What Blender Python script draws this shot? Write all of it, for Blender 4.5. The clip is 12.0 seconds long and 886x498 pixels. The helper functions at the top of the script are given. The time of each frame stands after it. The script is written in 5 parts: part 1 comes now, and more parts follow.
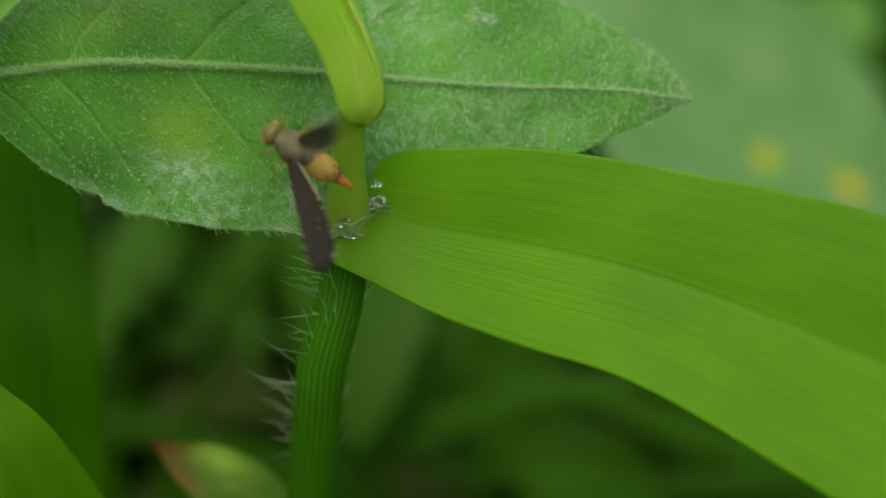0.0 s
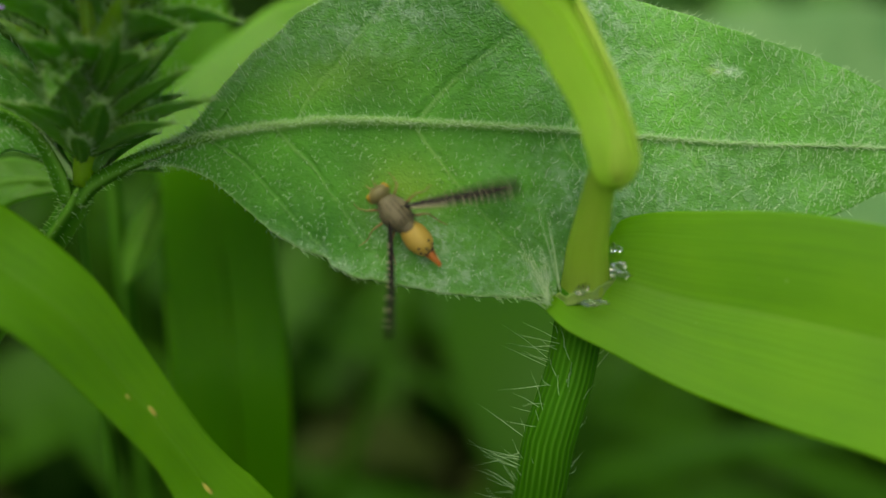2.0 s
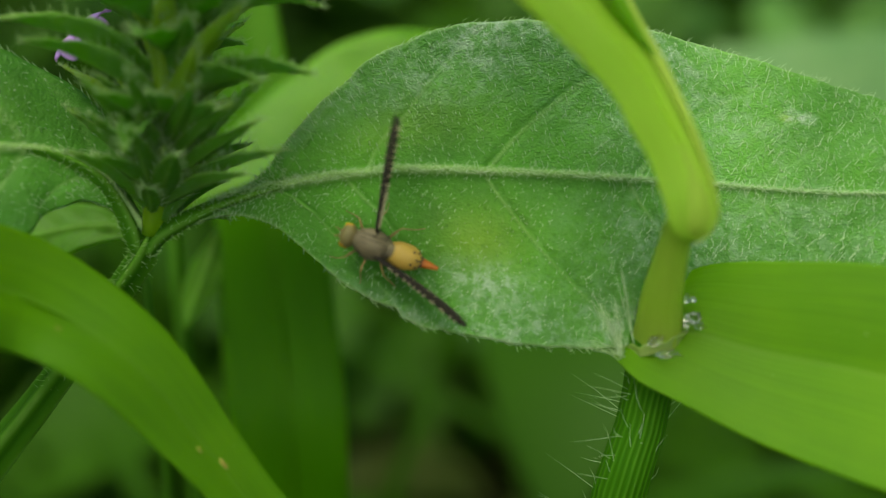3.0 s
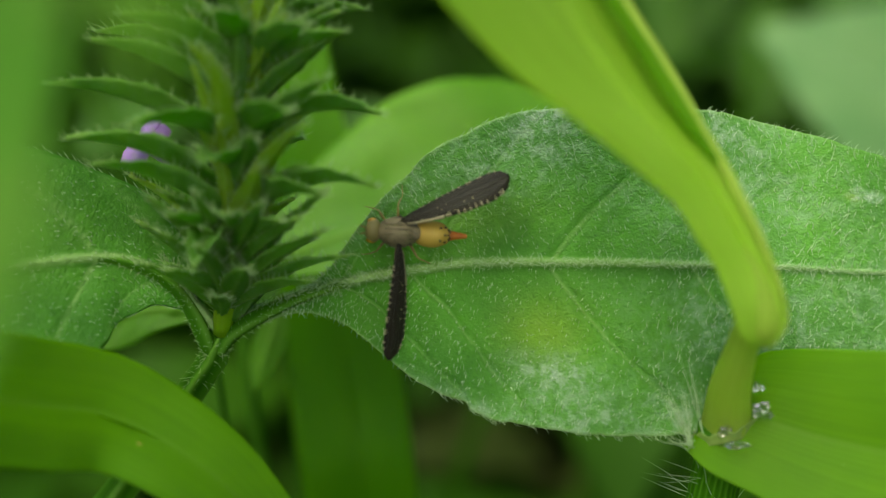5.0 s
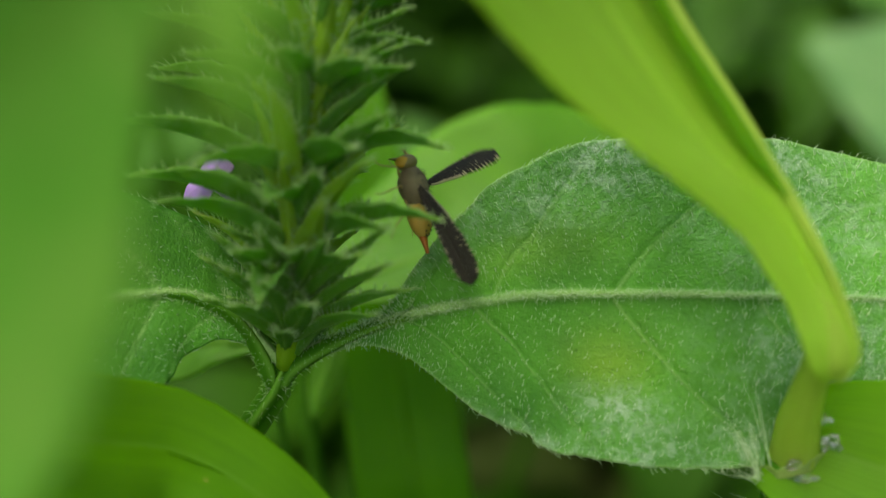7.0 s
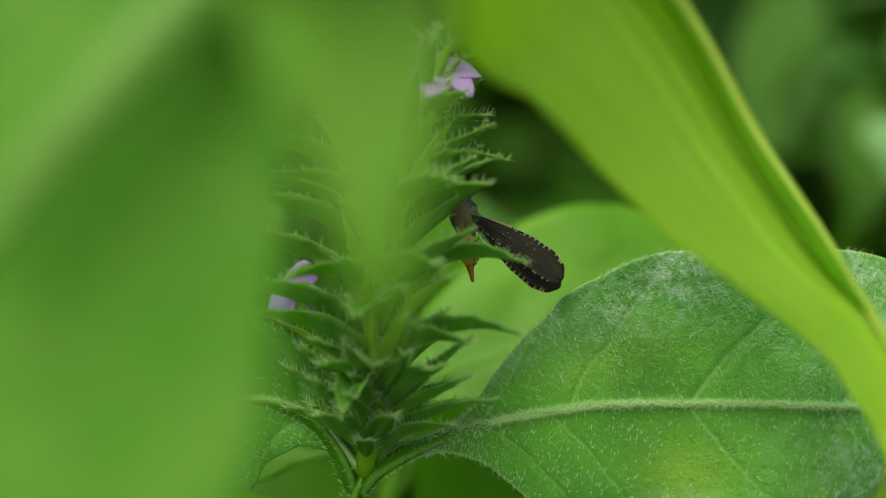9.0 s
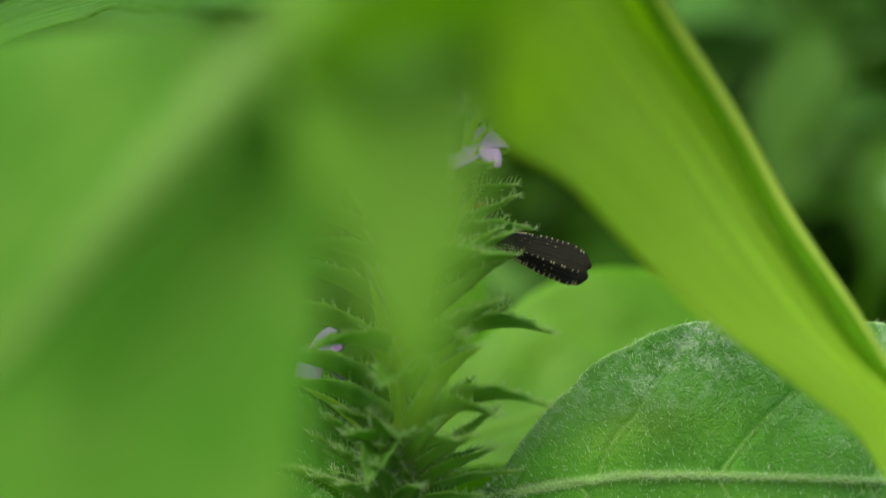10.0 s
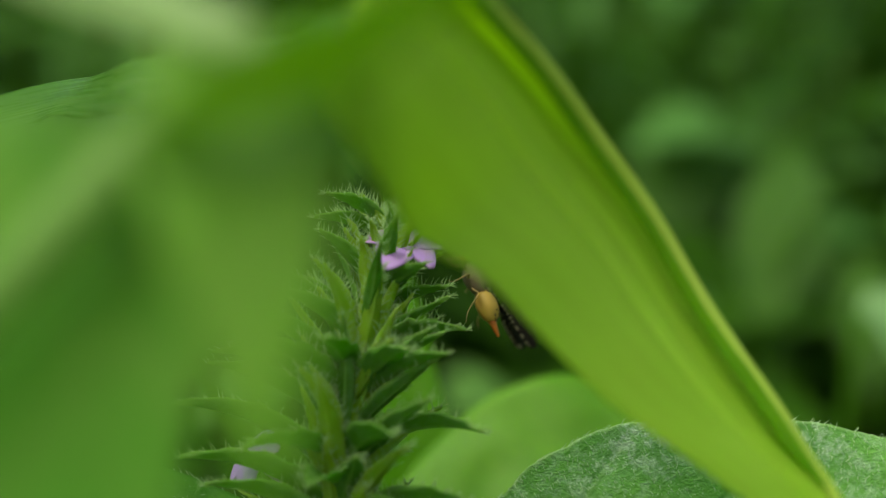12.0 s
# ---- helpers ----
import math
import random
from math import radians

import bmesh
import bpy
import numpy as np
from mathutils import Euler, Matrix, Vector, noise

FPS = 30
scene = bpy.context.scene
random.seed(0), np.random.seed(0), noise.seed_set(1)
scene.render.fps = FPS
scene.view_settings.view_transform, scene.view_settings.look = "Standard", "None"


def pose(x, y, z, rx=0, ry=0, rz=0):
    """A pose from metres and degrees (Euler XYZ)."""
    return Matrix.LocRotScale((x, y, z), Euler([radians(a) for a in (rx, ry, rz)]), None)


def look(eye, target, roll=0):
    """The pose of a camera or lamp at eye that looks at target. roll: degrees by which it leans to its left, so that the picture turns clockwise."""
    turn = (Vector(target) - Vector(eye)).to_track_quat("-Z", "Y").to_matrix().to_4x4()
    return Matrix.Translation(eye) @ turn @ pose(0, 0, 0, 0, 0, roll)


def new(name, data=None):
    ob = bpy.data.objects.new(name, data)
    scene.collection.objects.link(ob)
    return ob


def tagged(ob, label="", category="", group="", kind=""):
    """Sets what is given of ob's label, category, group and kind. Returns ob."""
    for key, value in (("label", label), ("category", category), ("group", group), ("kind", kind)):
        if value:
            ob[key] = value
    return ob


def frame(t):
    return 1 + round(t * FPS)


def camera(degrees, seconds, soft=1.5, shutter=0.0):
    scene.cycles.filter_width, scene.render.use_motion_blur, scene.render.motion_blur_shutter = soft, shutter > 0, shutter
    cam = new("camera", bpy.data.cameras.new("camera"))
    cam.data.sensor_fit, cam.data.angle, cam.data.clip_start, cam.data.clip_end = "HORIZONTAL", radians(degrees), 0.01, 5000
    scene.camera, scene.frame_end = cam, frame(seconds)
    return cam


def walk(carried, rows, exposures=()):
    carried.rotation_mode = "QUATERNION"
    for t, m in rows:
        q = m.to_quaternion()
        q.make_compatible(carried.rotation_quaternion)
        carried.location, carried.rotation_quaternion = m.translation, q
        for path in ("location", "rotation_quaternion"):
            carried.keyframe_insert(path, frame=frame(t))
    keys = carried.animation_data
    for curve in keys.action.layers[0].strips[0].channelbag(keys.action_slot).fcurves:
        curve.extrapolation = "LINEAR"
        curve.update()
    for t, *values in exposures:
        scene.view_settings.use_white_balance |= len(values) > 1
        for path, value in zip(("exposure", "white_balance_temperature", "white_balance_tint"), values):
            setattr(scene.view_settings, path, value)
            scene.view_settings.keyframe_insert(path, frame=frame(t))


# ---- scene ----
cam = camera(42, 12.0, soft=0.55, shutter=0.4)
# a close-up lens: what lies nearer or farther than the leaf goes soft
cam.data.dof.use_dof = True
cam.data.dof.focus_distance = 0.0566
cam.data.dof.aperture_fstop = 17.5

PATH = [
    (0, 0.00899, -0.05389, 0.18131, 53.993, -6.755, -6.789),
    (0.5, 0.00735, -0.05238, 0.18111, 54.725, -5.873, -5.759),
    (1, 0.00604, -0.05142, 0.18051, 54.590, -5.315, -4.491),
    (1.5, 0.00500, -0.05079, 0.17984, 54.919, -4.731, -3.014),
    (2, 0.00318, -0.04986, 0.18005, 55.264, -4.131, -2.035),
    (2.5, 0.00222, -0.04931, 0.18042, 56.087, -3.756, -1.477),
    (3, 0.00103, -0.04858, 0.18088, 56.099, -3.408, -0.997),
    (3.5, 0.00041, -0.04875, 0.18105, 55.990, -3.048, -0.289),
    (3.7, 0.00005, -0.04863, 0.18123, 56.207, -3.284, -0.405),
    (5.3, -0.00003, -0.04393, 0.18801, 52.038, -0.075, -0.111),
    (5.5, 0.00000, -0.04400, 0.18800, 52.001, 0.001, -0.003),
    (6, -0.00067, -0.04359, 0.18767, 52.089, 0.416, 0.581),
    (6.5, -0.00085, -0.04373, 0.18772, 52.166, 0.799, 0.969),
    (7, -0.00122, -0.04345, 0.18838, 52.854, 1.001, 0.973),
    (7.2, -0.00125, -0.04312, 0.18890, 53.090, 1.078, 0.936),
    (9, -0.00286, -0.04334, 0.19067, 56.387, 2.185, 2.790),
    (9.5, -0.00292, -0.04273, 0.19098, 57.089, 2.302, 3.469),
    (10, -0.00328, -0.04279, 0.19175, 58.586, 2.309, 3.773),
    (10.5, -0.00308, -0.04310, 0.19186, 60.920, 2.675, 3.918),
    (11, -0.00244, -0.04354, 0.19153, 62.387, 2.619, 3.858),
    (11.5, -0.00189, -0.04365, 0.19074, 64.049, 2.560, 3.229),
    (12, -0.00017, -0.04369, 0.19093, 64.757, 2.420, 3.665),
]
walk(cam, [(t, pose(x, y, z, rx, ry, rz)) for t, x, y, z, rx, ry, rz in PATH],
     exposures=[(0, 0.02, 7200, -9), (1.5, 0.14, 7200, -9), (3.5, 0.32, 7200, -9), (7.2, 0.38, 7200, -9), (9, 0.46, 7200, -9), (10.5, 0.42, 7200, -9), (11.5, 0.37, 7200, -9), (12, 0.22, 7200, -9)])

# ---- light: a bright overcast day, sky light and a veiled sun from above ----
world = bpy.data.worlds.new("world")
scene.world = world
world.use_nodes = True
wn = world.node_tree.nodes
sky = wn.new("ShaderNodeTexSky")
sky.sky_type = "NISHITA"
sky.sun_disc = False
sky.sun_elevation = radians(62)
sky.sun_rotation = radians(200)
wn["Background"].inputs["Strength"].default_value = 0.15
sky.dust_density = 5.0
sky.ozone_density = 0.6
world.node_tree.links.new(sky.outputs[0], wn["Background"].inputs["Color"])
sun_data = bpy.data.lights.new("sun", "SUN")
sun_data.energy = 2.6
sun_data.angle = radians(35)
sun_data.color = (1.0, 0.96, 0.88)
sun = new("sun", sun_data)
sun.matrix_world = look((-0.30, 0.12, 1.0), (0, 0, 0.16))

# ---- the close-up frame: centimetres, x across, y away, z up the tilted picture of the plants ----
TILT = radians(38)
CT, ST = math.cos(TILT), math.sin(TILT)
TURN = np.array([[1, 0, 0], [0, CT, ST], [0, -ST, CT]])
SHIFT = np.array([0.0, -4.4, 18.8])


def wp(p):
    """World metres from close-up centimetres (one point or an array of them)."""
    return (np.asarray(p, float) @ TURN.T + SHIFT) * 0.01


def wd(v):
    return np.asarray(v, float) @ TURN.T


def down(p, n=3):
    """Points from p straight down to the soil, in the close-up frame."""
    w = wp(p) * 100
    out = []
    for k in range(1, n + 1):
        q = w.copy()
        q[2] = w[2] * (1 - k / n) - (0.3 if k == n else 0)
        out.append(tuple((q - SHIFT) @ TURN))
    return out


# ---- materials ----
def nodes_of(name):
    mat = bpy.data.materials.new(name)
    mat.use_nodes = True
    nt = mat.node_tree
    nt.nodes.clear()
    return mat, nt


def plug(nt, kind, **values):
    n = nt.nodes.new(kind)
    for k, v in values.items():
        n.inputs[k.replace("_", " ")].default_value = v
    return n


def ramp(nt, fac, stops):
    n = nt.nodes.new("ShaderNodeValToRGB")
    e = n.color_ramp.elements
    while len(e) < len(stops):
        e.new(0.5)
    for el, (p, c) in zip(e, stops):
        el.position, el.color = p, (*c, 1) if len(c) == 3 else c
    nt.links.new(fac, n.inputs["Fac"])
    return n.outputs["Color"]


def mix(nt, fac, a, b, blend="MIX"):
    n = nt.nodes.new("ShaderNodeMix")
    n.data_type, n.blend_type = "RGBA", blend
    for sock, v in ((n.inputs[0], fac), (n.inputs[6], a), (n.inputs[7], b)):
        if isinstance(v, bpy.types.NodeSocket):
            nt.links.new(v, sock)
        elif isinstance(v, (int, float)):
            sock.default_value = v
        else:
            sock.default_value = (*v, 1)
    return n.outputs[2]


def calc(nt, op, a, b=0.0):
    n = nt.nodes.new("ShaderNodeMath")
    n.operation = op
    for sock, v in zip(n.inputs, (a, b)):
        if isinstance(v, bpy.types.NodeSocket):
            nt.links.new(v, sock)
        else:
            sock.default_value = v
    return n.outputs[0]


def noise_fac(nt, scale, detail=3.0, vec=None, rough=0.55):
    n = plug(nt, "ShaderNodeTexNoise", Scale=scale, Detail=detail, Roughness=rough)
    if vec is None:
        vec = nt.nodes.new("ShaderNodeTexCoord").outputs["Object"]
    nt.links.new(vec, n.inputs["Vector"])
    return n.outputs["Fac"]


def attr(nt, name):
    n = nt.nodes.new("ShaderNodeAttribute")
    n.attribute_name = name
    return n


def finish(nt, color, rough=0.5, height=None, bump=0.3, dist=0.0001, passing=None, share=0.35, spec=0.35, sheen=0.0, metallic=0.0):
    b = plug(nt, "ShaderNodeBsdfPrincipled", Metallic=metallic)
    b.inputs["Specular IOR Level"].default_value = spec
    b.inputs["Sheen Weight"].default_value = sheen
    for key, v in (("Base Color", color), ("Roughness", rough)):
        if isinstance(v, bpy.types.NodeSocket):
            nt.links.new(v, b.inputs[key])
        else:
            b.inputs[key].default_value = (*v, 1) if not isinstance(v, float) else v
    if height is not None:
        bp = plug(nt, "ShaderNodeBump", Strength=bump, Distance=dist)
        nt.links.new(height, bp.inputs["Height"])
        nt.links.new(bp.outputs[0], b.inputs["Normal"])
    out = nt.nodes.new("ShaderNodeOutputMaterial")
    last = b.outputs[0]
    if passing is not None:
        tr = plug(nt, "ShaderNodeBsdfTranslucent")
        if isinstance(passing, bpy.types.NodeSocket):
            nt.links.new(passing, tr.inputs["Color"])
        else:
            tr.inputs["Color"].default_value = (*passing, 1)
        m = plug(nt, "ShaderNodeMixShader", Fac=share)
        nt.links.new(last, m.inputs[1])
        nt.links.new(tr.outputs[0], m.inputs[2])
        last = m.outputs[0]
    nt.links.new(last, out.inputs["Surface"])


def grass_material(name, dark, light, passing, share=0.42, veins=26, pale=(0.30, 0.45, 0.10), rough=0.42, blotches=0.5, patch=None, spec=0.3):
    """Grass: fine parallel veins along the blade, a paler middle vein, mottling and specks."""
    mat, nt = nodes_of(name)
    uv = nt.nodes.new("ShaderNodeUVMap").outputs["UV"]
    sep = nt.nodes.new("ShaderNodeSeparateXYZ")
    nt.links.new(uv, sep.inputs[0])
    u = calc(nt, "ADD", sep.outputs["X"], calc(nt, "MULTIPLY", noise_fac(nt, 3.0, 2, uv), 0.03))
    ribs = nt.nodes.new("ShaderNodeMapping")
    ribs.inputs["Scale"].default_value = (veins * 1.6, 0.35, 1)
    nt.links.new(uv, ribs.inputs["Vector"])
    wave = calc(nt, "SINE", calc(nt, "MULTIPLY", u, veins * 6.2832))
    line = calc(nt, "ADD", calc(nt, "MULTIPLY", calc(nt, "MULTIPLY", wave, 0.2), noise_fac(nt, 9.0, 2, uv)), calc(nt, "MULTIPLY", calc(nt, "SUBTRACT", noise_fac(nt, 1.0, 3, ribs.outputs[0]), 0.5), 2.6))
    stretch = nt.nodes.new("ShaderNodeMapping")
    stretch.inputs["Scale"].default_value = (9, 0.7, 1)
    nt.links.new(uv, stretch.inputs["Vector"])
    streak = noise_fac(nt, 2.0, 4, stretch.outputs[0])
    blotch = noise_fac(nt, 220, 3)
    base = mix(nt, calc(nt, "ADD", calc(nt, "MULTIPLY", streak, 0.7), calc(nt, "MULTIPLY", line, 0.15)), dark, light)
    base = mix(nt, ramp(nt, blotch, [(0.45, (0, 0, 0)), (0.72, (blotches,) * 3)]), base, patch or light)
    mid = calc(nt, "ABSOLUTE", calc(nt, "SUBTRACT", sep.outputs["X"], 0.5))
    base = mix(nt, ramp(nt, mid, [(0.0, (0.12,) * 3), (0.03, (0, 0, 0))]), base, pale)
    speck = noise_fac(nt, 1500, 1)
    base = mix(nt, ramp(nt, speck, [(0.76, (0, 0, 0)), (0.82, (0.5,) * 3)]), base, pale)
    thr = mix(nt, streak, tuple(c * 0.75 for c in passing), passing)
    finish(nt, base, ramp(nt, streak, [(0.2, (rough - 0.08,) * 3), (0.8, (rough + 0.12,) * 3)]), line, 0.2, 0.00008, thr, share, spec)
    return mat


def broad_leaf_material(name, dark, light, vein, passing, share=0.3, rough=0.38, bump=0.5):
    """A soft hairy leaf: fine bumps, pale main veins, mildew bloom with painted sheen, and yellow patches where the
    leaf carries them.
    """
    mat, nt = nodes_of(name)
    co = nt.nodes.new("ShaderNodeTexCoord").outputs["Object"]
    big, small = noise_fac(nt, 160, 3, co), noise_fac(nt, 900, 4, co)
    base = mix(nt, ramp(nt, big, [(0.3, (0, 0, 0)), (0.7, (1, 1, 1))]), dark, light)
    base = mix(nt, ramp(nt, small, [(0.52, (0, 0, 0)), (0.72, (0.35,) * 3)]), base, light)
    v = attr(nt, "vein").outputs["Fac"]
    base = mix(nt, calc(nt, "MULTIPLY", v, 0.85), base, vein)
    yel = calc(nt, "MULTIPLY", attr(nt, "yellow").outputs["Fac"], calc(nt, "ADD", big, 0.35))
    base = mix(nt, yel, base, (0.24, 0.42, 0.03))
    base = mix(nt, calc(nt, "SUBTRACT", yel, 1.0), base, (0.95, 0.55, 0.04))
    brown = attr(nt, "brown").outputs["Fac"]
    base = mix(nt, brown, base, (0.16, 0.055, 0.012))
    # whitish bloom: mildew, and the leaf's sheen painted with the same mask
    base = mix(nt, calc(nt, "MULTIPLY", attr(nt, "bloom").outputs["Fac"], 0.24), base, (0.30, 0.48, 0.27))
    bloom = calc(nt, "MULTIPLY", attr(nt, "bloom").outputs["Fac"], ramp(nt, noise_fac(nt, 1500, 6, co, 0.75), [(0.46, (0, 0, 0)), (0.60, (1, 1, 1))]))
    base = mix(nt, calc(nt, "MULTIPLY", bloom, 0.66), base, (0.58, 0.70, 0.58))
    fine = noise_fac(nt, 4600, 2, co)
    h = calc(nt, "ADD", calc(nt, "MULTIPLY", small, 0.35), calc(nt, "ADD", calc(nt, "MULTIPLY", fine, 0.45), calc(nt, "MULTIPLY", noise_fac(nt, 9500, 2, co), 0.5)))
    thr = mix(nt, big, tuple(c * 0.8 for c in passing), passing)
    thr = mix(nt, brown, thr, (0.3, 0.1, 0.02))
    # relief shading in colour: high grains paler, pits between them darker
    base = mix(nt, ramp(nt, fine, [(0.58, (0, 0, 0)), (0.78, (0.22,) * 3)]), base, vein)
    base = mix(nt, ramp(nt, fine, [(0.26, (0.5,) * 3), (0.40, (0, 0, 0))]), base, tuple(c * 0.45 for c in dark))
    finish(nt, base, rough, h, bump, 0.00022, thr, share, 0.34, 0.0)
    return mat


def plain_material(name, dark, light, scale=600.0, rough=0.5, bump=0.4, dist=0.00004, passing=None, share=0.3, spec=0.35, stretch=None):
    mat, nt = nodes_of(name)
    vec = nt.nodes.new("ShaderNodeTexCoord").outputs["Object"]
    if stretch:
        mp = nt.nodes.new("ShaderNodeMapping")
        mp.inputs["Scale"].default_value = stretch
        nt.links.new(vec, mp.inputs["Vector"])
        vec = mp.outputs[0]
    a, b = noise_fac(nt, scale, 4, vec), noise_fac(nt, scale * 0.22, 2, vec)
    base = mix(nt, calc(nt, "ADD", calc(nt, "MULTIPLY", a, 0.6), calc(nt, "MULTIPLY", b, 0.45)), dark, light)
    finish(nt, base, rough, a, bump, dist, passing, share, spec)
    return mat


def ribbed_material(name, valley, ridge, pale, ribs, passing, share=0.2, rough=0.5, spec=0.2):
    """A stem with paler ridges: colour follows the ribs of its mesh, broken by streaks along it."""
    mat, nt = nodes_of(name)
    uv = nt.nodes.new("ShaderNodeUVMap").outputs["UV"]
    sep = nt.nodes.new("ShaderNodeSeparateXYZ")
    nt.links.new(uv, sep.inputs[0])
    wave = calc(nt, "ADD", calc(nt, "MULTIPLY", calc(nt, "COSINE", calc(nt, "MULTIPLY", sep.outputs["X"], ribs * 6.2832)), 0.5), 0.5)
    stretch = nt.nodes.new("ShaderNodeMapping")
    stretch.inputs["Scale"].default_value = (ribs * 2.0, 2.5, 1)
    nt.links.new(uv, stretch.inputs["Vector"])
    streak = noise_fac(nt, 1.5, 4, stretch.outputs[0])
    base = mix(nt, ramp(nt, wave, [(0.15, (0, 0, 0)), (0.75, (1, 1, 1))]), valley, ridge)
    base = mix(nt, calc(nt, "MULTIPLY", ramp(nt, wave, [(0.70, (0, 0, 0)), (0.98, (1, 1, 1))]), ramp(nt, streak, [(0.35, (0.1,) * 3), (0.65, (0.85,) * 3)])), base, pale)
    base = mix(nt, calc(nt, "MULTIPLY", noise_fac(nt, 900, 3), 0.35), base, valley)
    finish(nt, base, rough, calc(nt, "ADD", wave, streak), 0.4, 0.00006, passing, share, spec)
    return mat


def stuff_material(name, dark, light, passing, share=0.35):
    """Undergrowth leaves, each island of its own shade."""
    mat, nt = nodes_of(name)
    isl = nt.nodes.new("ShaderNodeNewGeometry").outputs["Random Per Island"]
    base = mix(nt, isl, dark, light)
    base = mix(nt, calc(nt, "MULTIPLY", noise_fac(nt, 120, 3), 0.5), base, light)
    finish(nt, base, 0.5, noise_fac(nt, 500, 2), 0.3, 0.0001, mix(nt, isl, tuple(c * 0.6 for c in passing), passing), share, 0.1)
    return mat


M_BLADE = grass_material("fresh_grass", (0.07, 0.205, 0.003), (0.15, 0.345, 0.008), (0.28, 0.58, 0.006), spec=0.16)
# lit copy of the blade: extra brightness is put into its yellow-green
M_BLADE_LIT = grass_material("lit_grass", (0.31, 0.50, 0.045), (0.44, 0.65, 0.10), (0.70, 0.97, 0.115), 0.64)
M_BLADE_SOFT = grass_material("mature_grass", (0.066, 0.215, 0.016), (0.130, 0.325, 0.040), (0.20, 0.52, 0.035), 0.44, blotches=0.4, patch=(0.24, 0.40, 0.08), spec=0.1)
M_BLADE_MID = grass_material("upright_grass", (0.050, 0.180, 0.0025), (0.105, 0.275, 0.005), (0.30, 0.62, 0.006), 0.5, spec=0.15)
M_TIP = grass_material("young_tip", (0.11, 0.275, 0.020), (0.20, 0.39, 0.05), (0.33, 0.63, 0.045), 0.5, blotches=0.45, patch=(0.27, 0.42, 0.10), spec=0.15)
M_FOLD = grass_material("folded_grass", (0.055, 0.155, 0.001), (0.095, 0.23, 0.002), (0.26, 0.52, 0.002), 0.5, spec=0.04)
M_LEAF = broad_leaf_material("hairy_leaf", (0.033, 0.157, 0.007), (0.112, 0.355, 0.024), (0.44, 0.64, 0.24), (0.18, 0.56, 0.03), bump=0.85)
# brighter copy of the leaf green, with the look of being lit in its colour
M_LEAF_BACK = broad_leaf_material("painted_lit_leaf", (0.11, 0.29, 0.015), (0.18, 0.39, 0.03), (0.24, 0.44, 0.06), (0.34, 0.68, 0.04), 0.46)
M_LEAF_PALE = broad_leaf_material("grey_green_leaf", (0.10, 0.235, 0.075), (0.19, 0.335, 0.125), (0.25, 0.41, 0.18), (0.25, 0.50, 0.14), 0.32)
M_LEAF_FAR = broad_leaf_material("far_leaf", (0.046, 0.135, 0.011), (0.080, 0.19, 0.020), (0.095, 0.22, 0.03), (0.11, 0.28, 0.022), 0.32)
M_LEAF_DRY = broad_leaf_material("yellowing_leaf", (0.05, 0.14, 0.004), (0.11, 0.22, 0.007), (0.16, 0.24, 0.02), (0.18, 0.34, 0.015), 0.25)
M_CULM = grass_material("culm", (0.25, 0.40, 0.035), (0.40, 0.55, 0.09), (0.5, 0.7, 0.08), 0.3, 16, (0.34, 0.5, 0.1))
M_MIDRIB = plain_material("pale_midrib", (0.12, 0.26, 0.04), (0.21, 0.37, 0.085), 300, 0.5, 0.3, 0.0001, (0.28, 0.52, 0.07), 0.4)
M_SHEATH = ribbed_material("sheath", (0.030, 0.12, 0.003), (0.055, 0.18, 0.007), (0.11, 0.28, 0.025), 24, (0.14, 0.40, 0.010), 0.3, spec=0.08)
M_HERB_STEM = ribbed_material("herb_stem", (0.042, 0.14, 0.007), (0.075, 0.21, 0.013), (0.19, 0.37, 0.06), 4, (0.17, 0.45, 0.02), 0.22, spec=0.06)
M_PETIOLE = ribbed_material("petiole", (0.042, 0.145, 0.008), (0.088, 0.235, 0.020), (0.19, 0.38, 0.06), 3, (0.25, 0.55, 0.03), 0.25, spec=0.06)
M_LIGULE = plain_material("pale_membrane", (0.24, 0.38, 0.07), (0.42, 0.54, 0.19), 1500, 0.35, 0.4, 0.00004, (0.5, 0.68, 0.2), 0.45)
M_STALK = grass_material("stalk", (0.30, 0.45, 0.05), (0.43, 0.57, 0.115), (0.64, 0.84, 0.12), 0.56, spec=0.15)
M_BLADE_GLOSS = grass_material("glossy_grass", (0.05, 0.165, 0.008), (0.115, 0.275, 0.02), (0.22, 0.50, 0.015), rough=0.26, spec=0.6)
# pale colour carries the sky's reflection on the near blade
M_BLADE_PALE = grass_material("sheen_grass", (0.22, 0.36, 0.10), (0.36, 0.50, 0.20), (0.4, 0.62, 0.2), 0.45, rough=0.35, spec=0.4)
M_BRACT = broad_leaf_material("bract", (0.040, 0.150, 0.005), (0.112, 0.305, 0.015), (0.30, 0.50, 0.10), (0.28, 0.65, 0.015), 0.45)
M_CALYX = broad_leaf_material("calyx", (0.16, 0.33, 0.010), (0.32, 0.52, 0.035), (0.42, 0.60, 0.11), (0.58, 0.86, 0.03), 0.55)
M_LEAF_HAIR = plain_material("leaf_hair", (0.38, 0.56, 0.28), (0.68, 0.84, 0.56), 2000, 0.3, 0.1, 0.00002, (0.5, 0.78, 0.36), 0.35, 0.5)
M_HAIR = plain_material("plant_hair", (0.46, 0.60, 0.36), (0.70, 0.82, 0.58), 2000, 0.35, 0.1, 0.00002, (0.66, 0.85, 0.5), 0.4)
M_HAIR_GREEN = plain_material("green_hair", (0.34, 0.50, 0.20), (0.62, 0.76, 0.44), 2000, 0.4, 0.1, 0.00002, (0.6, 0.82, 0.36), 0.5)
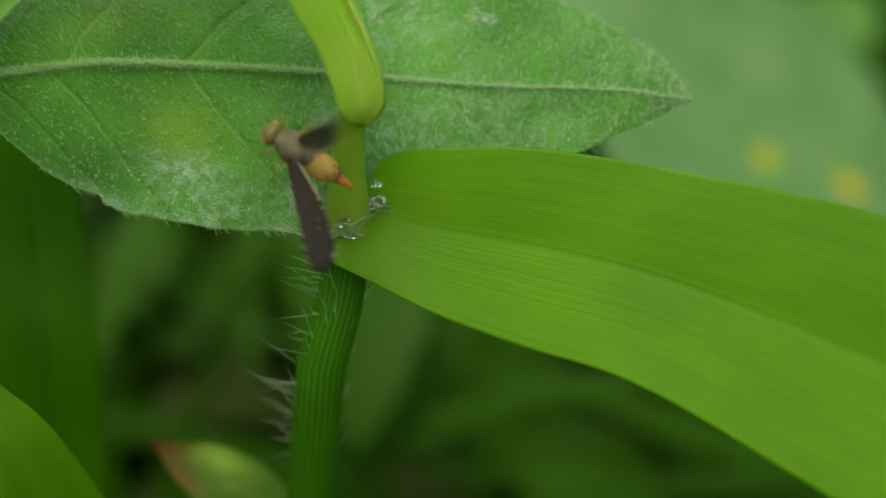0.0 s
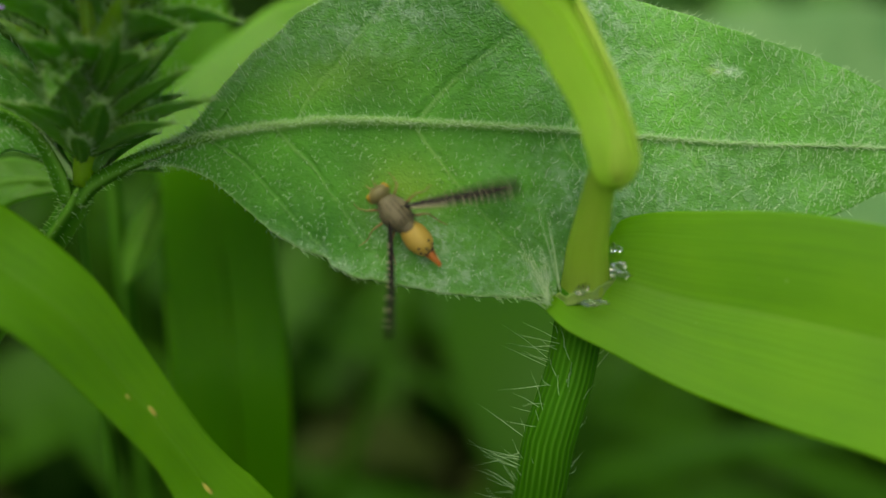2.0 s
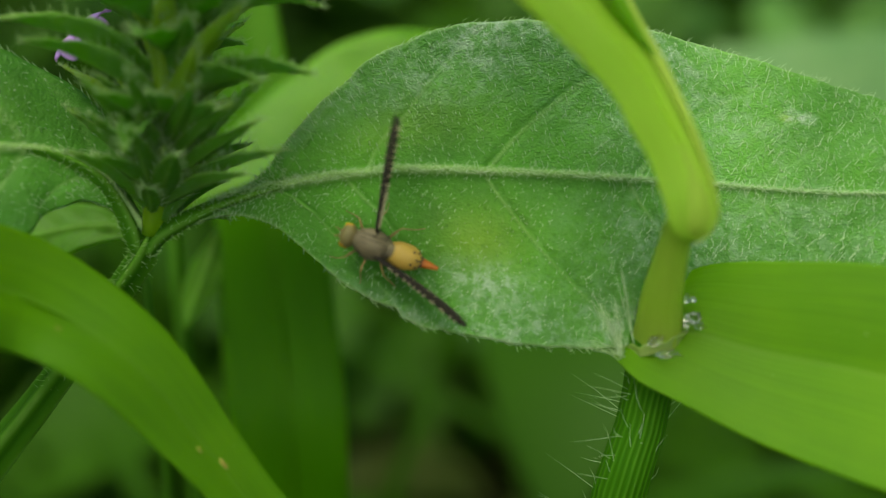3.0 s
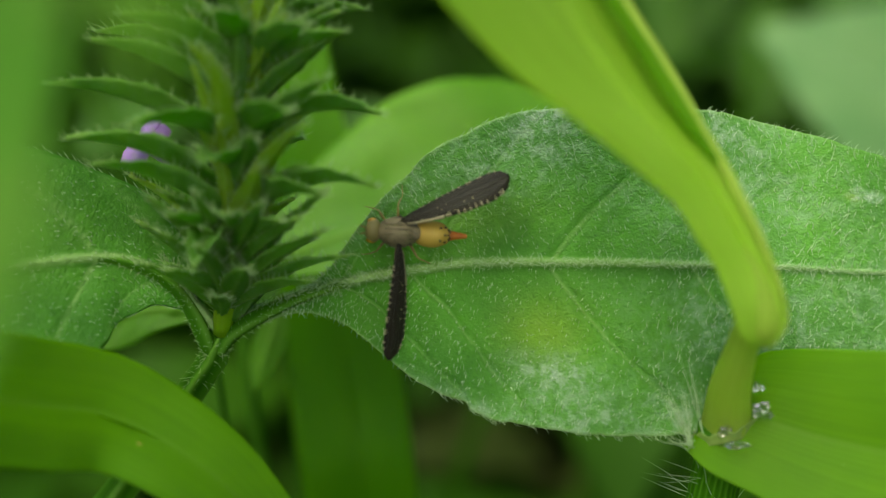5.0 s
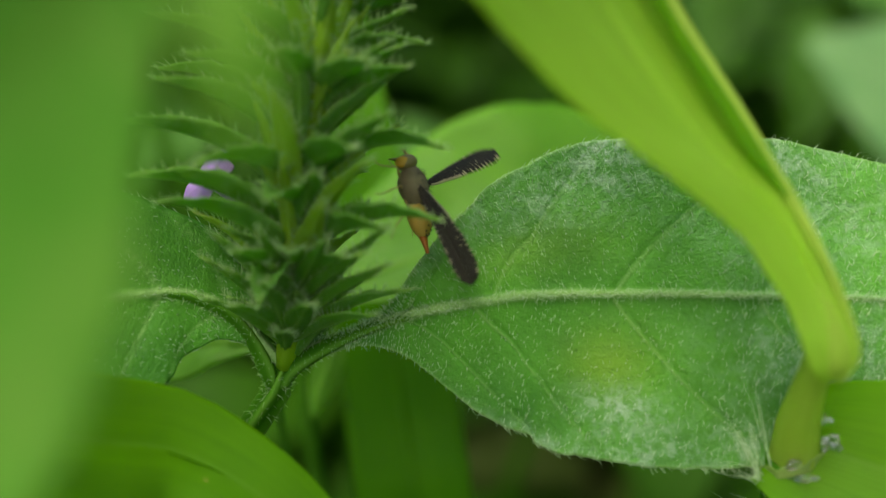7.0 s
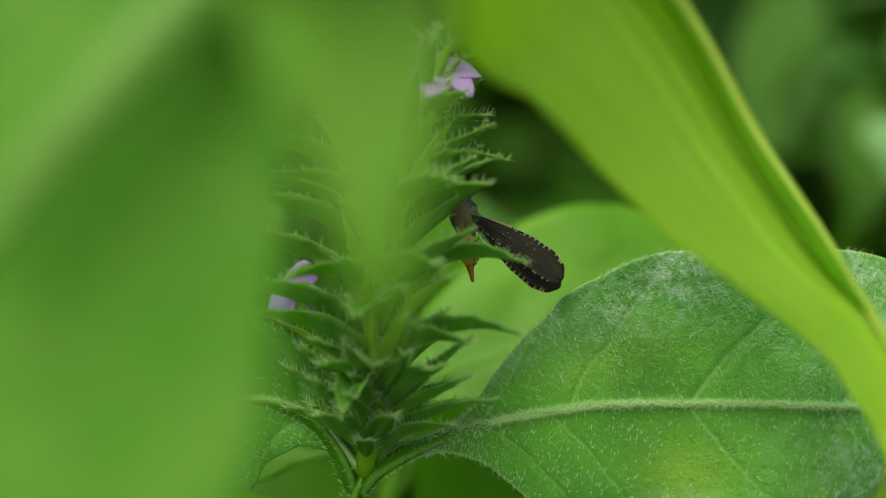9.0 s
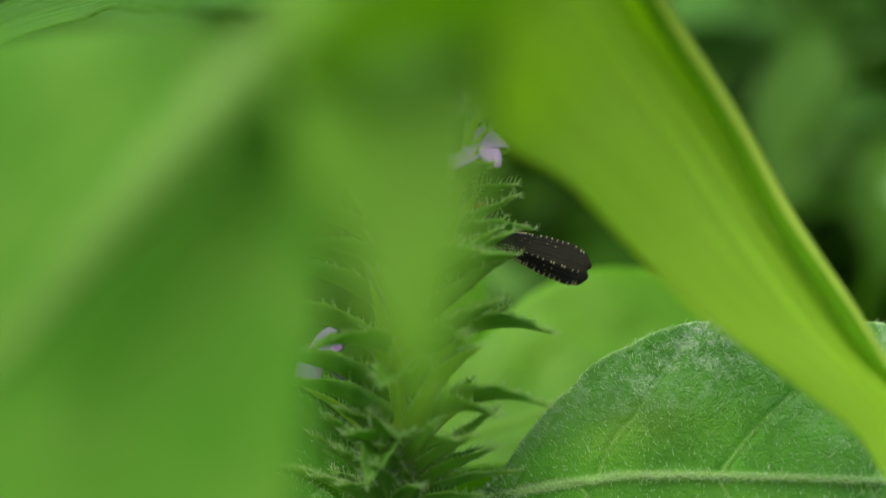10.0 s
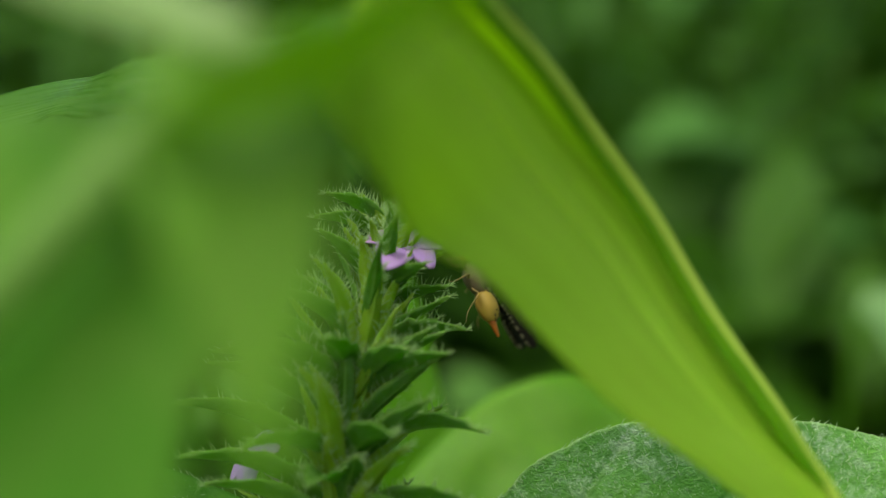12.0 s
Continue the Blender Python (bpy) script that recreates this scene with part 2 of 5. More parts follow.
M_PETAL = plain_material("lilac_petal", (0.44, 0.22, 0.68), (0.68, 0.47, 0.88), 500, 0.5, 0.3, 0.00004, (0.72, 0.46, 0.88), 0.4)
M_FLECK = plain_material("fleck", (0.30, 0.22, 0.03), (0.48, 0.40, 0.08), 2500, 0.6, 0.4, 0.00003)
# soil colour kept dark to hold the shade under the weeds
M_SOIL = plain_material("soil", (0.016, 0.022, 0.005), (0.040, 0.042, 0.014), 60, 0.9, 0.8, 0.002)
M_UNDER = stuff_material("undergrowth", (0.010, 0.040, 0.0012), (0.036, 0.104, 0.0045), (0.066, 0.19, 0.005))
# darker copy of the undergrowth, shade among the weeds put into its colour
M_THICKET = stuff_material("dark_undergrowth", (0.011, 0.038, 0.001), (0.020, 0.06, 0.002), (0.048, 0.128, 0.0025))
M_LITTER = stuff_material("withered", (0.018, 0.030, 0.005), (0.056, 0.078, 0.016), (0.06, 0.10, 0.015), 0.25)
M_UNDER_PALE = stuff_material("pale_undergrowth", (0.05, 0.15, 0.025), (0.12, 0.26, 0.06), (0.16, 0.36, 0.05))


# ---- building helpers ----
def thing(name, base, label, category, group="", kind=""):
    ob = new(name)
    ob.empty_display_size = 0.002
    ob.location = wp(base)
    return tagged(ob, label, category, group, kind)


def raw(name, verts, faces, mat, smooth=True, uvs=None, attrs=None):
    me = bpy.data.meshes.new(name)
    me.from_pydata([tuple(v) for v in verts], [], faces)
    me.materials.append(mat)
    if smooth:
        me.polygons.foreach_set("use_smooth", [True] * len(me.polygons))
    if uvs is not None:
        layer = me.uv_layers.new(name="UVMap")
        idx = np.empty(len(me.loops), int)
        me.loops.foreach_get("vertex_index", idx)
        layer.data.foreach_set("uv", np.asarray(uvs, float)[idx].ravel())
    for key, vals in (attrs or {}).items():
        a = me.attributes.new(key, "FLOAT", "POINT")
        a.data.foreach_set("value", np.asarray(vals, float))
    me.update()
    return me


def part(name, verts, faces, mat, parent=None, label="", uvs=None, attrs=None, smooth=True, close=True):
    """One mesh under a thing or a part. close: vertices are close-up centimetres, else metres in the parent's space."""
    v = np.asarray(verts, float)
    if close:
        v = wp(v)
        if parent is not None:
            at = Vector(parent.location)
            if parent.parent is not None:
                at = at + Vector(parent.parent.location)
            v = v - np.array(at)
    ob = new(name, raw(name, v, faces, mat, smooth, uvs, attrs))
    ob.parent = parent
    return tagged(ob, label)


def spline(rows, n):
    """A smooth curve of n points passing rows of numbers."""
    r = np.asarray(rows, float)
    k = len(r)
    ext = np.vstack([2 * r[0] - r[1], r, 2 * r[-1] - r[-2]])
    seg = np.linalg.norm(np.diff(r[:, :3], axis=0), axis=1)
    cum = np.concatenate([[0], np.cumsum(seg)])
    out = []
    for s in np.linspace(0, cum[-1], n):
        i = min(int(np.searchsorted(cum, s, side="right")) - 1, k - 2)
        u = (s - cum[i]) / max(seg[i], 1e-9)
        a, b, c, d = ext[i], ext[i + 1], ext[i + 2], ext[i + 3]
        m0, m1 = (c - a) / 2, (d - b) / 2
        m0 = m0 * min(1, 1.6 * seg[i] / max(np.linalg.norm(m0[:3]), 1e-9))
        m1 = m1 * min(1, 1.6 * seg[i] / max(np.linalg.norm(m1[:3]), 1e-9))
        out.append(b + m0 * u + (3 * (c - b) - 2 * m0 - m1) * u * u + (2 * (b - c) + m0 + m1) * u ** 3)
    return np.array(out), cum[-1]


def unit(v):
    v = np.asarray(v, float)
    return v / np.maximum(np.linalg.norm(v, axis=-1, keepdims=True), 1e-12)


def frames(pts, face):
    """Tangent, side and normal along a curve; the normal keeps to the given facing."""
    t = unit(np.gradient(pts, axis=0))
    n = np.asarray(face, float)
    if n.ndim == 1:
        n = np.tile(n, (len(pts), 1))
    n = unit(n - (n * t).sum(1, keepdims=True) * t)
    return t, np.cross(n, t), n


def sheet_faces(nl, nw, flip=False):
    f = []
    for i in range(nl - 1):
        for j in range(nw - 1):
            a = i * nw + j
            q = (a, a + 1, a + nw + 1, a + nw)
            f.append(q[::-1] if flip else q)
    return f


def two_sided(grid, normals, thick, nl, nw):
    """A closed leaf of real thickness from a grid of points."""
    top, bot = grid + normals * thick / 2, grid - normals * thick / 2
    v = np.vstack([top.reshape(-1, 3), bot.reshape(-1, 3)])
    m = nl * nw
    f = sheet_faces(nl, nw, True) + [tuple(x + m for x in q) for q in sheet_faces(nl, nw)]
    rim = [j for j in range(nw)] + [i * nw + nw - 1 for i in range(1, nl)] + [(nl - 1) * nw + j for j in range(nw - 2, -1, -1)] + [i * nw for i in range(nl - 2, 0, -1)]
    for a, b in zip(rim, rim[1:] + rim[:1]):
        f.append((a, b, b + m, a + m))
    return v, f


def blade(name, rows, mat, parent, face=(0, -1, 0.2), fold=0.25, thick=0.012, nl=60, nw=17, curl=0.0, wave=0.0, label="", seed=1, ridge=0.0, midrib=0.0):
    """A grass blade along rows of (x, y, z, width, twist): folded along its middle, veined, its edges slightly wavy."""
    r, length = spline(rows, nl)
    pts, width, twist = r[:, :3], np.maximum(r[:, 3], 0.004), np.radians(r[:, 4])
    t, side, nor = frames(pts, face)
    s2 = side * np.cos(twist)[:, None] + nor * np.sin(twist)[:, None]
    n2 = nor * np.cos(twist)[:, None] - side * np.sin(twist)[:, None]
    u = np.linspace(-1, 1, nw)
    lift = fold * np.abs(u) + curl * u * u
    rib = ridge * np.exp(-(u / 0.07) ** 2)
    grid = pts[:, None] + s2[:, None] * (u[None, :, None] * width[:, None, None] / 2) + n2[:, None] * ((lift * 1.0)[None, :, None] * width[:, None, None] / 2 - rib[None, :, None])
    if wave:
        ph = np.linspace(0, length, nl)
        w = np.array([[noise.noise(Vector((p * 1.6, uu * 1.3, seed * 7.1))) for uu in u] for p in ph])
        grid = grid + n2[:, None] * (w * np.abs(u)[None] * wave)[..., None]
    v, f = two_sided(grid, np.repeat(n2[:, None], nw, 1), thick, nl, nw)
    uv = np.stack([np.tile((u + 1) / 2, nl), np.repeat(np.linspace(0, length, nl), nw)], 1)
    ob = part(name, v, f, mat, parent, label, np.vstack([uv, uv]))
    if midrib:
        tube("midrib", [(*(p - n * (thick * 0.5 + midrib * 0.2)), midrib * min(1.0, 0.3 + w)) for p, n, w in zip(pts[::4], n2[::4], width[::4])], mat, ob, nl, 8, "raised paler midrib")
    return ob, pts, s2, n2, width


def loft(name, rows, mat, parent, crease=0.75, sag=0.12, thick=0.014, nl=100, nw=31, label="", rib=0.012, even=-1.0, groove=0.0):
    """A blade between two guiding edges: rows of left (x, y, z) and right (x, y, z), with a groove down its face. It is creased lengthwise and hollow on both sides of the crease."""
    r, length = spline(rows, nl)
    lft, rgt = r[:, :3], r[:, 3:6]
    t = unit(np.gradient((lft + rgt) / 2, axis=0))
    across = rgt - lft
    wide = np.linalg.norm(across, axis=1)
    nor = unit(np.cross(across, t))
    nor = np.where(nor[:, 1:2] > 0, -nor, nor)
    u = np.linspace(0, 1, nw)
    drop = np.where(u < crease, u / crease, (1 - u) / (1 - crease))
    hollow = np.where(u < crease, np.sin(math.pi * u / crease), 0) * 0.25
    ridge = rib * np.exp(-((u - crease) / 0.03) ** 2) - groove * (np.exp(-((u - 0.64) / 0.022) ** 2) + 0.4 * np.exp(-((u - 0.8) / 0.018) ** 2))
    deep = sag * np.clip((np.linspace(0, 1, nl) - even) / 0.25, 0.03, 1)
    grid = lft[:, None] + across[:, None] * u[None, :, None] - nor[:, None] * (wide[:, None] * deep[:, None] * (drop - hollow)[None] - ridge[None])[..., None]
    v, f = two_sided(grid, np.repeat(nor[:, None], nw, 1), thick, nl, nw)
    uu = np.where(u < crease, 0.5 * u / crease, 0.5 + 0.5 * (u - crease) / (1 - crease))
    uv = np.stack([np.tile(uu, nl), np.repeat(np.linspace(0, length, nl), nw)], 1)
    return part(name, v, f, mat, parent, label, np.vstack([uv, uv]))


def tube(name, rows, mat, parent, n=40, ns=12, label="", lobes=0, depth=0.0, swell=()):
    """A stem along rows of (x, y, z, radius); lobes give it ribs."""
    r, length = spline(rows, n)
    pts, rad = r[:, :3], r[:, 3].copy()
    s = np.linspace(0, 1, n)
    for at, amount, wide in swell:
        rad *= 1 + amount * np.exp(-((s - at) / wide) ** 2)
    t, side, nor = frames(pts, (0, -1, 0.1))
    a = np.linspace(0, 2 * math.pi, ns, endpoint=False)
    k = 1 + depth * np.cos(lobes * a)
    ring = pts[:, None] + (side[:, None] * np.cos(a)[None, :, None] + nor[:, None] * np.sin(a)[None, :, None]) * (rad[:, None] * k[None])[..., None]
    v = list(ring.reshape(-1, 3)) + [pts[0], pts[-1]]
    f = []
    for i in range(n - 1):
        for j in range(ns):
            f.append((i * ns + j, i * ns + (j + 1) % ns, (i + 1) * ns + (j + 1) % ns, (i + 1) * ns + j))
    m = n * ns
    for j in range(ns):
        f.append((m, (j + 1) % ns, j))
        f.append((m + 1, (n - 1) * ns + j, (n - 1) * ns + (j + 1) % ns))
    uv = [(j / ns, length * i / n) for i in range(n) for j in range(ns)] + [(0.5, 0), (0.5, length)]
    return part(name, v, f, mat, parent, label, uv), pts, rad


def hair_mesh(roots, tips, radius, bend=None):
    """Thin tapered hairs, three-sided, slightly bent."""
    roots, tips = np.asarray(roots, float), np.asarray(tips, float)
    d = tips - roots
    ax = unit(np.cross(d, np.array([0.31, 0.77, 0.55])))
    ay = unit(np.cross(d, ax))
    rad = np.broadcast_to(np.asarray(radius, float), (len(roots),))[:, None]
    midp = (roots + tips) / 2 + (0 if bend is None else np.asarray(bend, float))
    vs = []
    for k in range(3):
        a = 2 * math.pi * k / 3
        vs.append(roots + (ax * math.cos(a) + ay * math.sin(a)) * rad)
    for k in range(3):
        a = 2 * math.pi * k / 3
        vs.append(midp + (ax * math.cos(a) + ay * math.sin(a)) * rad * 0.65)
    vs.append(tips)
    v = np.stack(vs, 1).reshape(-1, 3)
    f = []
    for i in range(len(roots)):
        b = i * 7
        for k in range(3):
            l = (k + 1) % 3
            f.append((b + k, b + l, b + 3 + l, b + 3 + k))
            f.append((b + 3 + k, b + 3 + l, b + 6))
    return v, f


def broad_leaf(name, mid, half, mat, parent, across=(0, 0.25, 1), fold=0.12, thick=0.02, nl=70, nw=41, veins=(), vein_depth=0.012, quilt=0.02, patches=(), wave=0.03, cup=0.0, seed=3, label="", uneven=0.0, midrib=0.022, half_low=None, vein_width=0.0125):
    """A net-veined leaf: mid = rows (x, y, z) of its midrib, half = half-width by place along it, veins = starts of its side veins.
    patches: (kind, along, across, size along, size across, strength)."""
    pts, length = spline(mid, nl)
    t = unit(np.gradient(pts, axis=0))
    ac = unit(np.asarray(across, float) - (t @ np.asarray(across, float))[:, None] * t)
    nor = unit(np.cross(ac, t))
    nor = np.where((nor[:, 1:2] > 0), -nor, nor)
    s = np.linspace(0, 1, nl)
    hw = np.interp(s, [h[0] for h in half], [h[1] for h in half])
    hw = np.convolve(np.pad(hw, 2, mode="edge"), np.ones(5) / 5, "valid")
    hw[-1] = min(hw[-1], 0.006)
    u = np.linspace(-1, 1, nw)
    u = np.sign(u) * np.abs(u) ** 1.15
    S, U = np.meshgrid(s, u, indexing="ij")
    HW = hw[:, None] * (1 + uneven * np.sign(U))
    if half_low:
        lw = np.interp(s, [h[0] for h in half_low], [h[1] for h in half_low])
        lw = np.convolve(np.pad(lw, 12, mode="edge"), np.ones(25) / 25, "valid") * np.clip((1 - s) / 0.03, 0, 1)
        HW = np.where(U < 0, lw[:, None], hw[:, None])
    jag = np.array([1 + 0.016 * noise.noise(Vector((x * 30, seed, 0))) + 0.008 * noise.noise(Vector((x * 90, seed, 5))) for x in s])
    D = U * HW * jag[:, None]
    rib = midrib * (1.25 - 1.1 * S)
    vein = np.exp(-(D / rib) ** 4) * (1 - 0.75 * S)
    lift = np.zeros_like(S)
    for st, side, lean in veins:
        path = st + lean * np.abs(U) ** 1.25 * 0.9
        dist = (S - path) * length
        on = np.exp(-(dist / vein_width) ** 2) * (np.sign(U) == side) * (1 - 0.75 * np.abs(U)) * (np.abs(U) < 0.96)
        weak = 1 - 0.85 * min(max((st - 0.48) / 0.3, 0), 1)
        vein = np.maximum(vein, 0.6 * on * weak)
        lift += weak * vein_depth * (0.8 * np.exp(-(dist / 0.011) ** 2) - np.exp(-(dist / 0.032) ** 2)) * (np.sign(U) == side) * (1 - 0.6 * np.abs(U))
    if half_low:
        vein = np.maximum(vein, 0.55 * (1 - 0.9 * np.clip((S - 0.5) / 0.3, 0, 1)) * np.exp(-((1 - np.abs(U)) * HW / 0.012) ** 2))
    lift += fold * np.abs(D) + cup * D * D
    for i in range(nl):
        for j in range(nw):
            p = Vector((S[i, j] * length * 3.2, D[i, j] * 3.4, seed))
            lift[i, j] += quilt * noise.noise(p) * min(1, abs(U[i, j]) * 3)
            lift[i, j] += wave * noise.noise(Vector((S[i, j] * length * 1.1, seed * 3.0, math.copysign(1, U[i, j])))) * abs(U[i, j]) ** 2
    grid = pts[:, None] + ac[:, None] * D[..., None] + nor[:, None] * (lift + rib * 1.0 * np.exp(-(D / rib) ** 4))[..., None]
    v, f = two_sided(grid, np.repeat(nor[:, None], nw, 1), thick, nl, nw)
    marks = {"vein": vein, "bloom": np.zeros_like(S), "yellow": np.zeros_like(S), "brown": np.zeros_like(S)}
    for kind, a, b, sa, sb, strength in patches:
        marks[kind] = np.maximum(marks[kind], strength * np.exp(-((S - a) / sa) ** 2 - ((U - b) / sb) ** 2))
    attrs = {k: np.concatenate([m.ravel(), m.ravel()]) for k, m in marks.items()}
    ob = part(name, v, f, mat, parent, label, attrs=attrs)
    return ob, grid, nor, ac, t, hw


rng = np.random.default_rng(7)

# ---- ground: one sheet of soil, coloured dark for shade, out to the horizon ----
def build_ground():
    n = 90
    a = np.linspace(-1, 1, n)
    c = np.sign(a) * np.abs(a) ** 5 * 60 + a * 0.6
    v, f = [], []
    for y in c:
        for x in c:
            r = math.hypot(x, y)
            z = 0.004 * noise.noise(Vector((x * 30, y * 30, 0))) + 0.006 * noise.noise(Vector((x * 8, y * 8, 3)))
            v.append((x, y, z * min(1, 2 / (0.2 + r)) - 0.004))
    for i in range(n - 1):
        for j in range(n - 1):
            f.append((i * n + j, i * n + j + 1, (i + 1) * n + j + 1, (i + 1) * n + j))
    ob = new("ground", raw("ground", v, f, M_SOIL))
    tagged(ob, "soil under dense low weeds, their shade put into its dark colour", "ground", kind="structure")


build_ground()


# ---- undergrowth: countless weeds and grasses behind and around ----
def free_of_view(w, hollow=True):
    """Whether a place, in world metres, keeps clear of the room in front of the lens."""
    p = (np.asarray(w) * 100 - SHIFT) @ TURN
    # a dark hollow among the weeds, behind the spike
    if hollow and p[1] > 9 and abs(p[0] / p[1] + 0.045) < 0.06 and 0.12 < p[2] / p[1] < 0.26:
        return False
    if p[1] > 12.5:
        return True
    if p[1] < -6:
        return True
    return abs(p[0]) > 0.55 * max(p[1], 0) + 3.0 or p[2] < -0.42 * max(p[1], 0) - 2.2


def build_undergrowth(name, mat, label, count, seed, area, tall, wide, broad=0.35, hollow=True):
    r = np.random.default_rng(seed)
    V, F = [], []
    m = 0
    for _ in range(count):
        x, y = r.uniform(*area[0]), r.uniform(*area[1])
        rim = min(x - area[0][0], area[0][1] - x, y - area[1][0] + 0.02, area[1][1] - y)
        if rim < 0.22 * r.random() + 0.12 * noise.noise(Vector((x * 6, y * 6, seed))) and abs(x) > 0.25:
            continue
        h = r.uniform(*tall)
        az = r.uniform(0, 2 * math.pi)
        lean = r.uniform(0.15, 0.9)
        d = np.array([math.cos(az), math.sin(az), 0])
        sd = np.array([-math.sin(az), math.cos(az), 0])
        leafy = r.random() < broad
        w = r.uniform(*wide) * (2.6 if leafy else 1.0)
        z0 = r.uniform(0.2, 0.9) * h if leafy else -0.003
        ln = r.uniform(0.018, 0.045) if leafy else h * 1.25
        base = np.array([x, y, z0])
        nl, pts, ok = 8, [], True
        for k in range(nl):
            s = k / (nl - 1)
            if leafy:
                p = base + d * ln * s + np.array([0, 0, ln * (0.5 * s - 0.7 * s * s)])
            else:
                p = base + d * h * lean * s ** 2.2 + np.array([0, 0, h * (s - 0.45 * lean * s ** 3)])
            pts.append(p)
            ok = ok and free_of_view(p, hollow)
        if not ok:
            continue
        for k in range(nl):
            s = k / (nl - 1)
            ww = w * (math.sin(math.pi * min(1, s * 0.93 + 0.05)) ** 0.8 if leafy else (1 - s ** 3) * (0.75 + 0.5 * s))
            for u in (-1, 0, 1):
                V.append(pts[k] + sd * u * ww / 2 + np.array([0, 0, abs(u) * ww * 0.14]))
        for k in range(nl - 1):
            for j in range(2):
                a = m + k * 3 + j
                F.append((a, a + 1, a + 4, a + 3))
        m += nl * 3
    ob = new(name, raw(name, V, F, mat))
    tagged(ob, label, "weeds", kind="stuff")


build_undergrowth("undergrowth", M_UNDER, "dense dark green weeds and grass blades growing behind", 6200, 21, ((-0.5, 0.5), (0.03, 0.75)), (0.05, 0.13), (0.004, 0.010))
build_undergrowth("pale_weeds", M_UNDER_PALE, "pale grey-green weed leaves further back", 650, 12, ((-0.35, 0.5), (0.16, 0.7)), (0.06, 0.13), (0.006, 0.013), 0.6)
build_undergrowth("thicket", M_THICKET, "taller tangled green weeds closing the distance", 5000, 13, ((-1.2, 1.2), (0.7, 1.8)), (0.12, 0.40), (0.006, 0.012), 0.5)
# added dark weeds that paint the hollow's shade over the brighter soil
build_undergrowth("shade_toned_weeds", M_THICKET, "low weeds coloured dark to stand for the hollow's shade", 900, 15, ((-0.10, 0.06), (0.18, 0.65)), (0.02, 0.05), (0.005, 0.010), 0.6, False)
build_undergrowth("dry_litter", M_LITTER, "brown withered leaves lying among the weeds", 700, 17, ((-0.25, 0.35), (0.03, 0.5)), (0.012, 0.05), (0.005, 0.010), 0.85)
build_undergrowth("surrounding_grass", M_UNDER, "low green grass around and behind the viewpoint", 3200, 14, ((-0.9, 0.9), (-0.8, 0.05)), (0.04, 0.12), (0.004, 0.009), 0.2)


# ---- the herb: hairy broad leaves and a bristly flower spike ----
HERB_BASE = down((-3.0, 7.2, -3.1))[-1]
herb = thing("flowering_herb", HERB_BASE, "hairy green herb with broad opposite leaves and a lilac flower spike", "plant")
tube("stem", [(*p, 0.095) for p in down((-3.0, 7.2, -3.1))[::-1]] + [(-2.7, 6.8, -2.65, 0.095), (-2.3, 6.45, -2.12, 0.09), (-1.94, 6.2, -1.66, 0.088), (-1.57, 6.0, -1.2, 0.072), (-1.13, 5.72, -0.62, 0.062), (-1.04, 5.665, -0.48, 0.062), (-1.02, 5.64, -0.42, 0.045), (-1.01, 5.63, -0.38, 0.02)], M_HERB_STEM, herb, 80, 48, "square ribbed green stem", 4, 0.16)


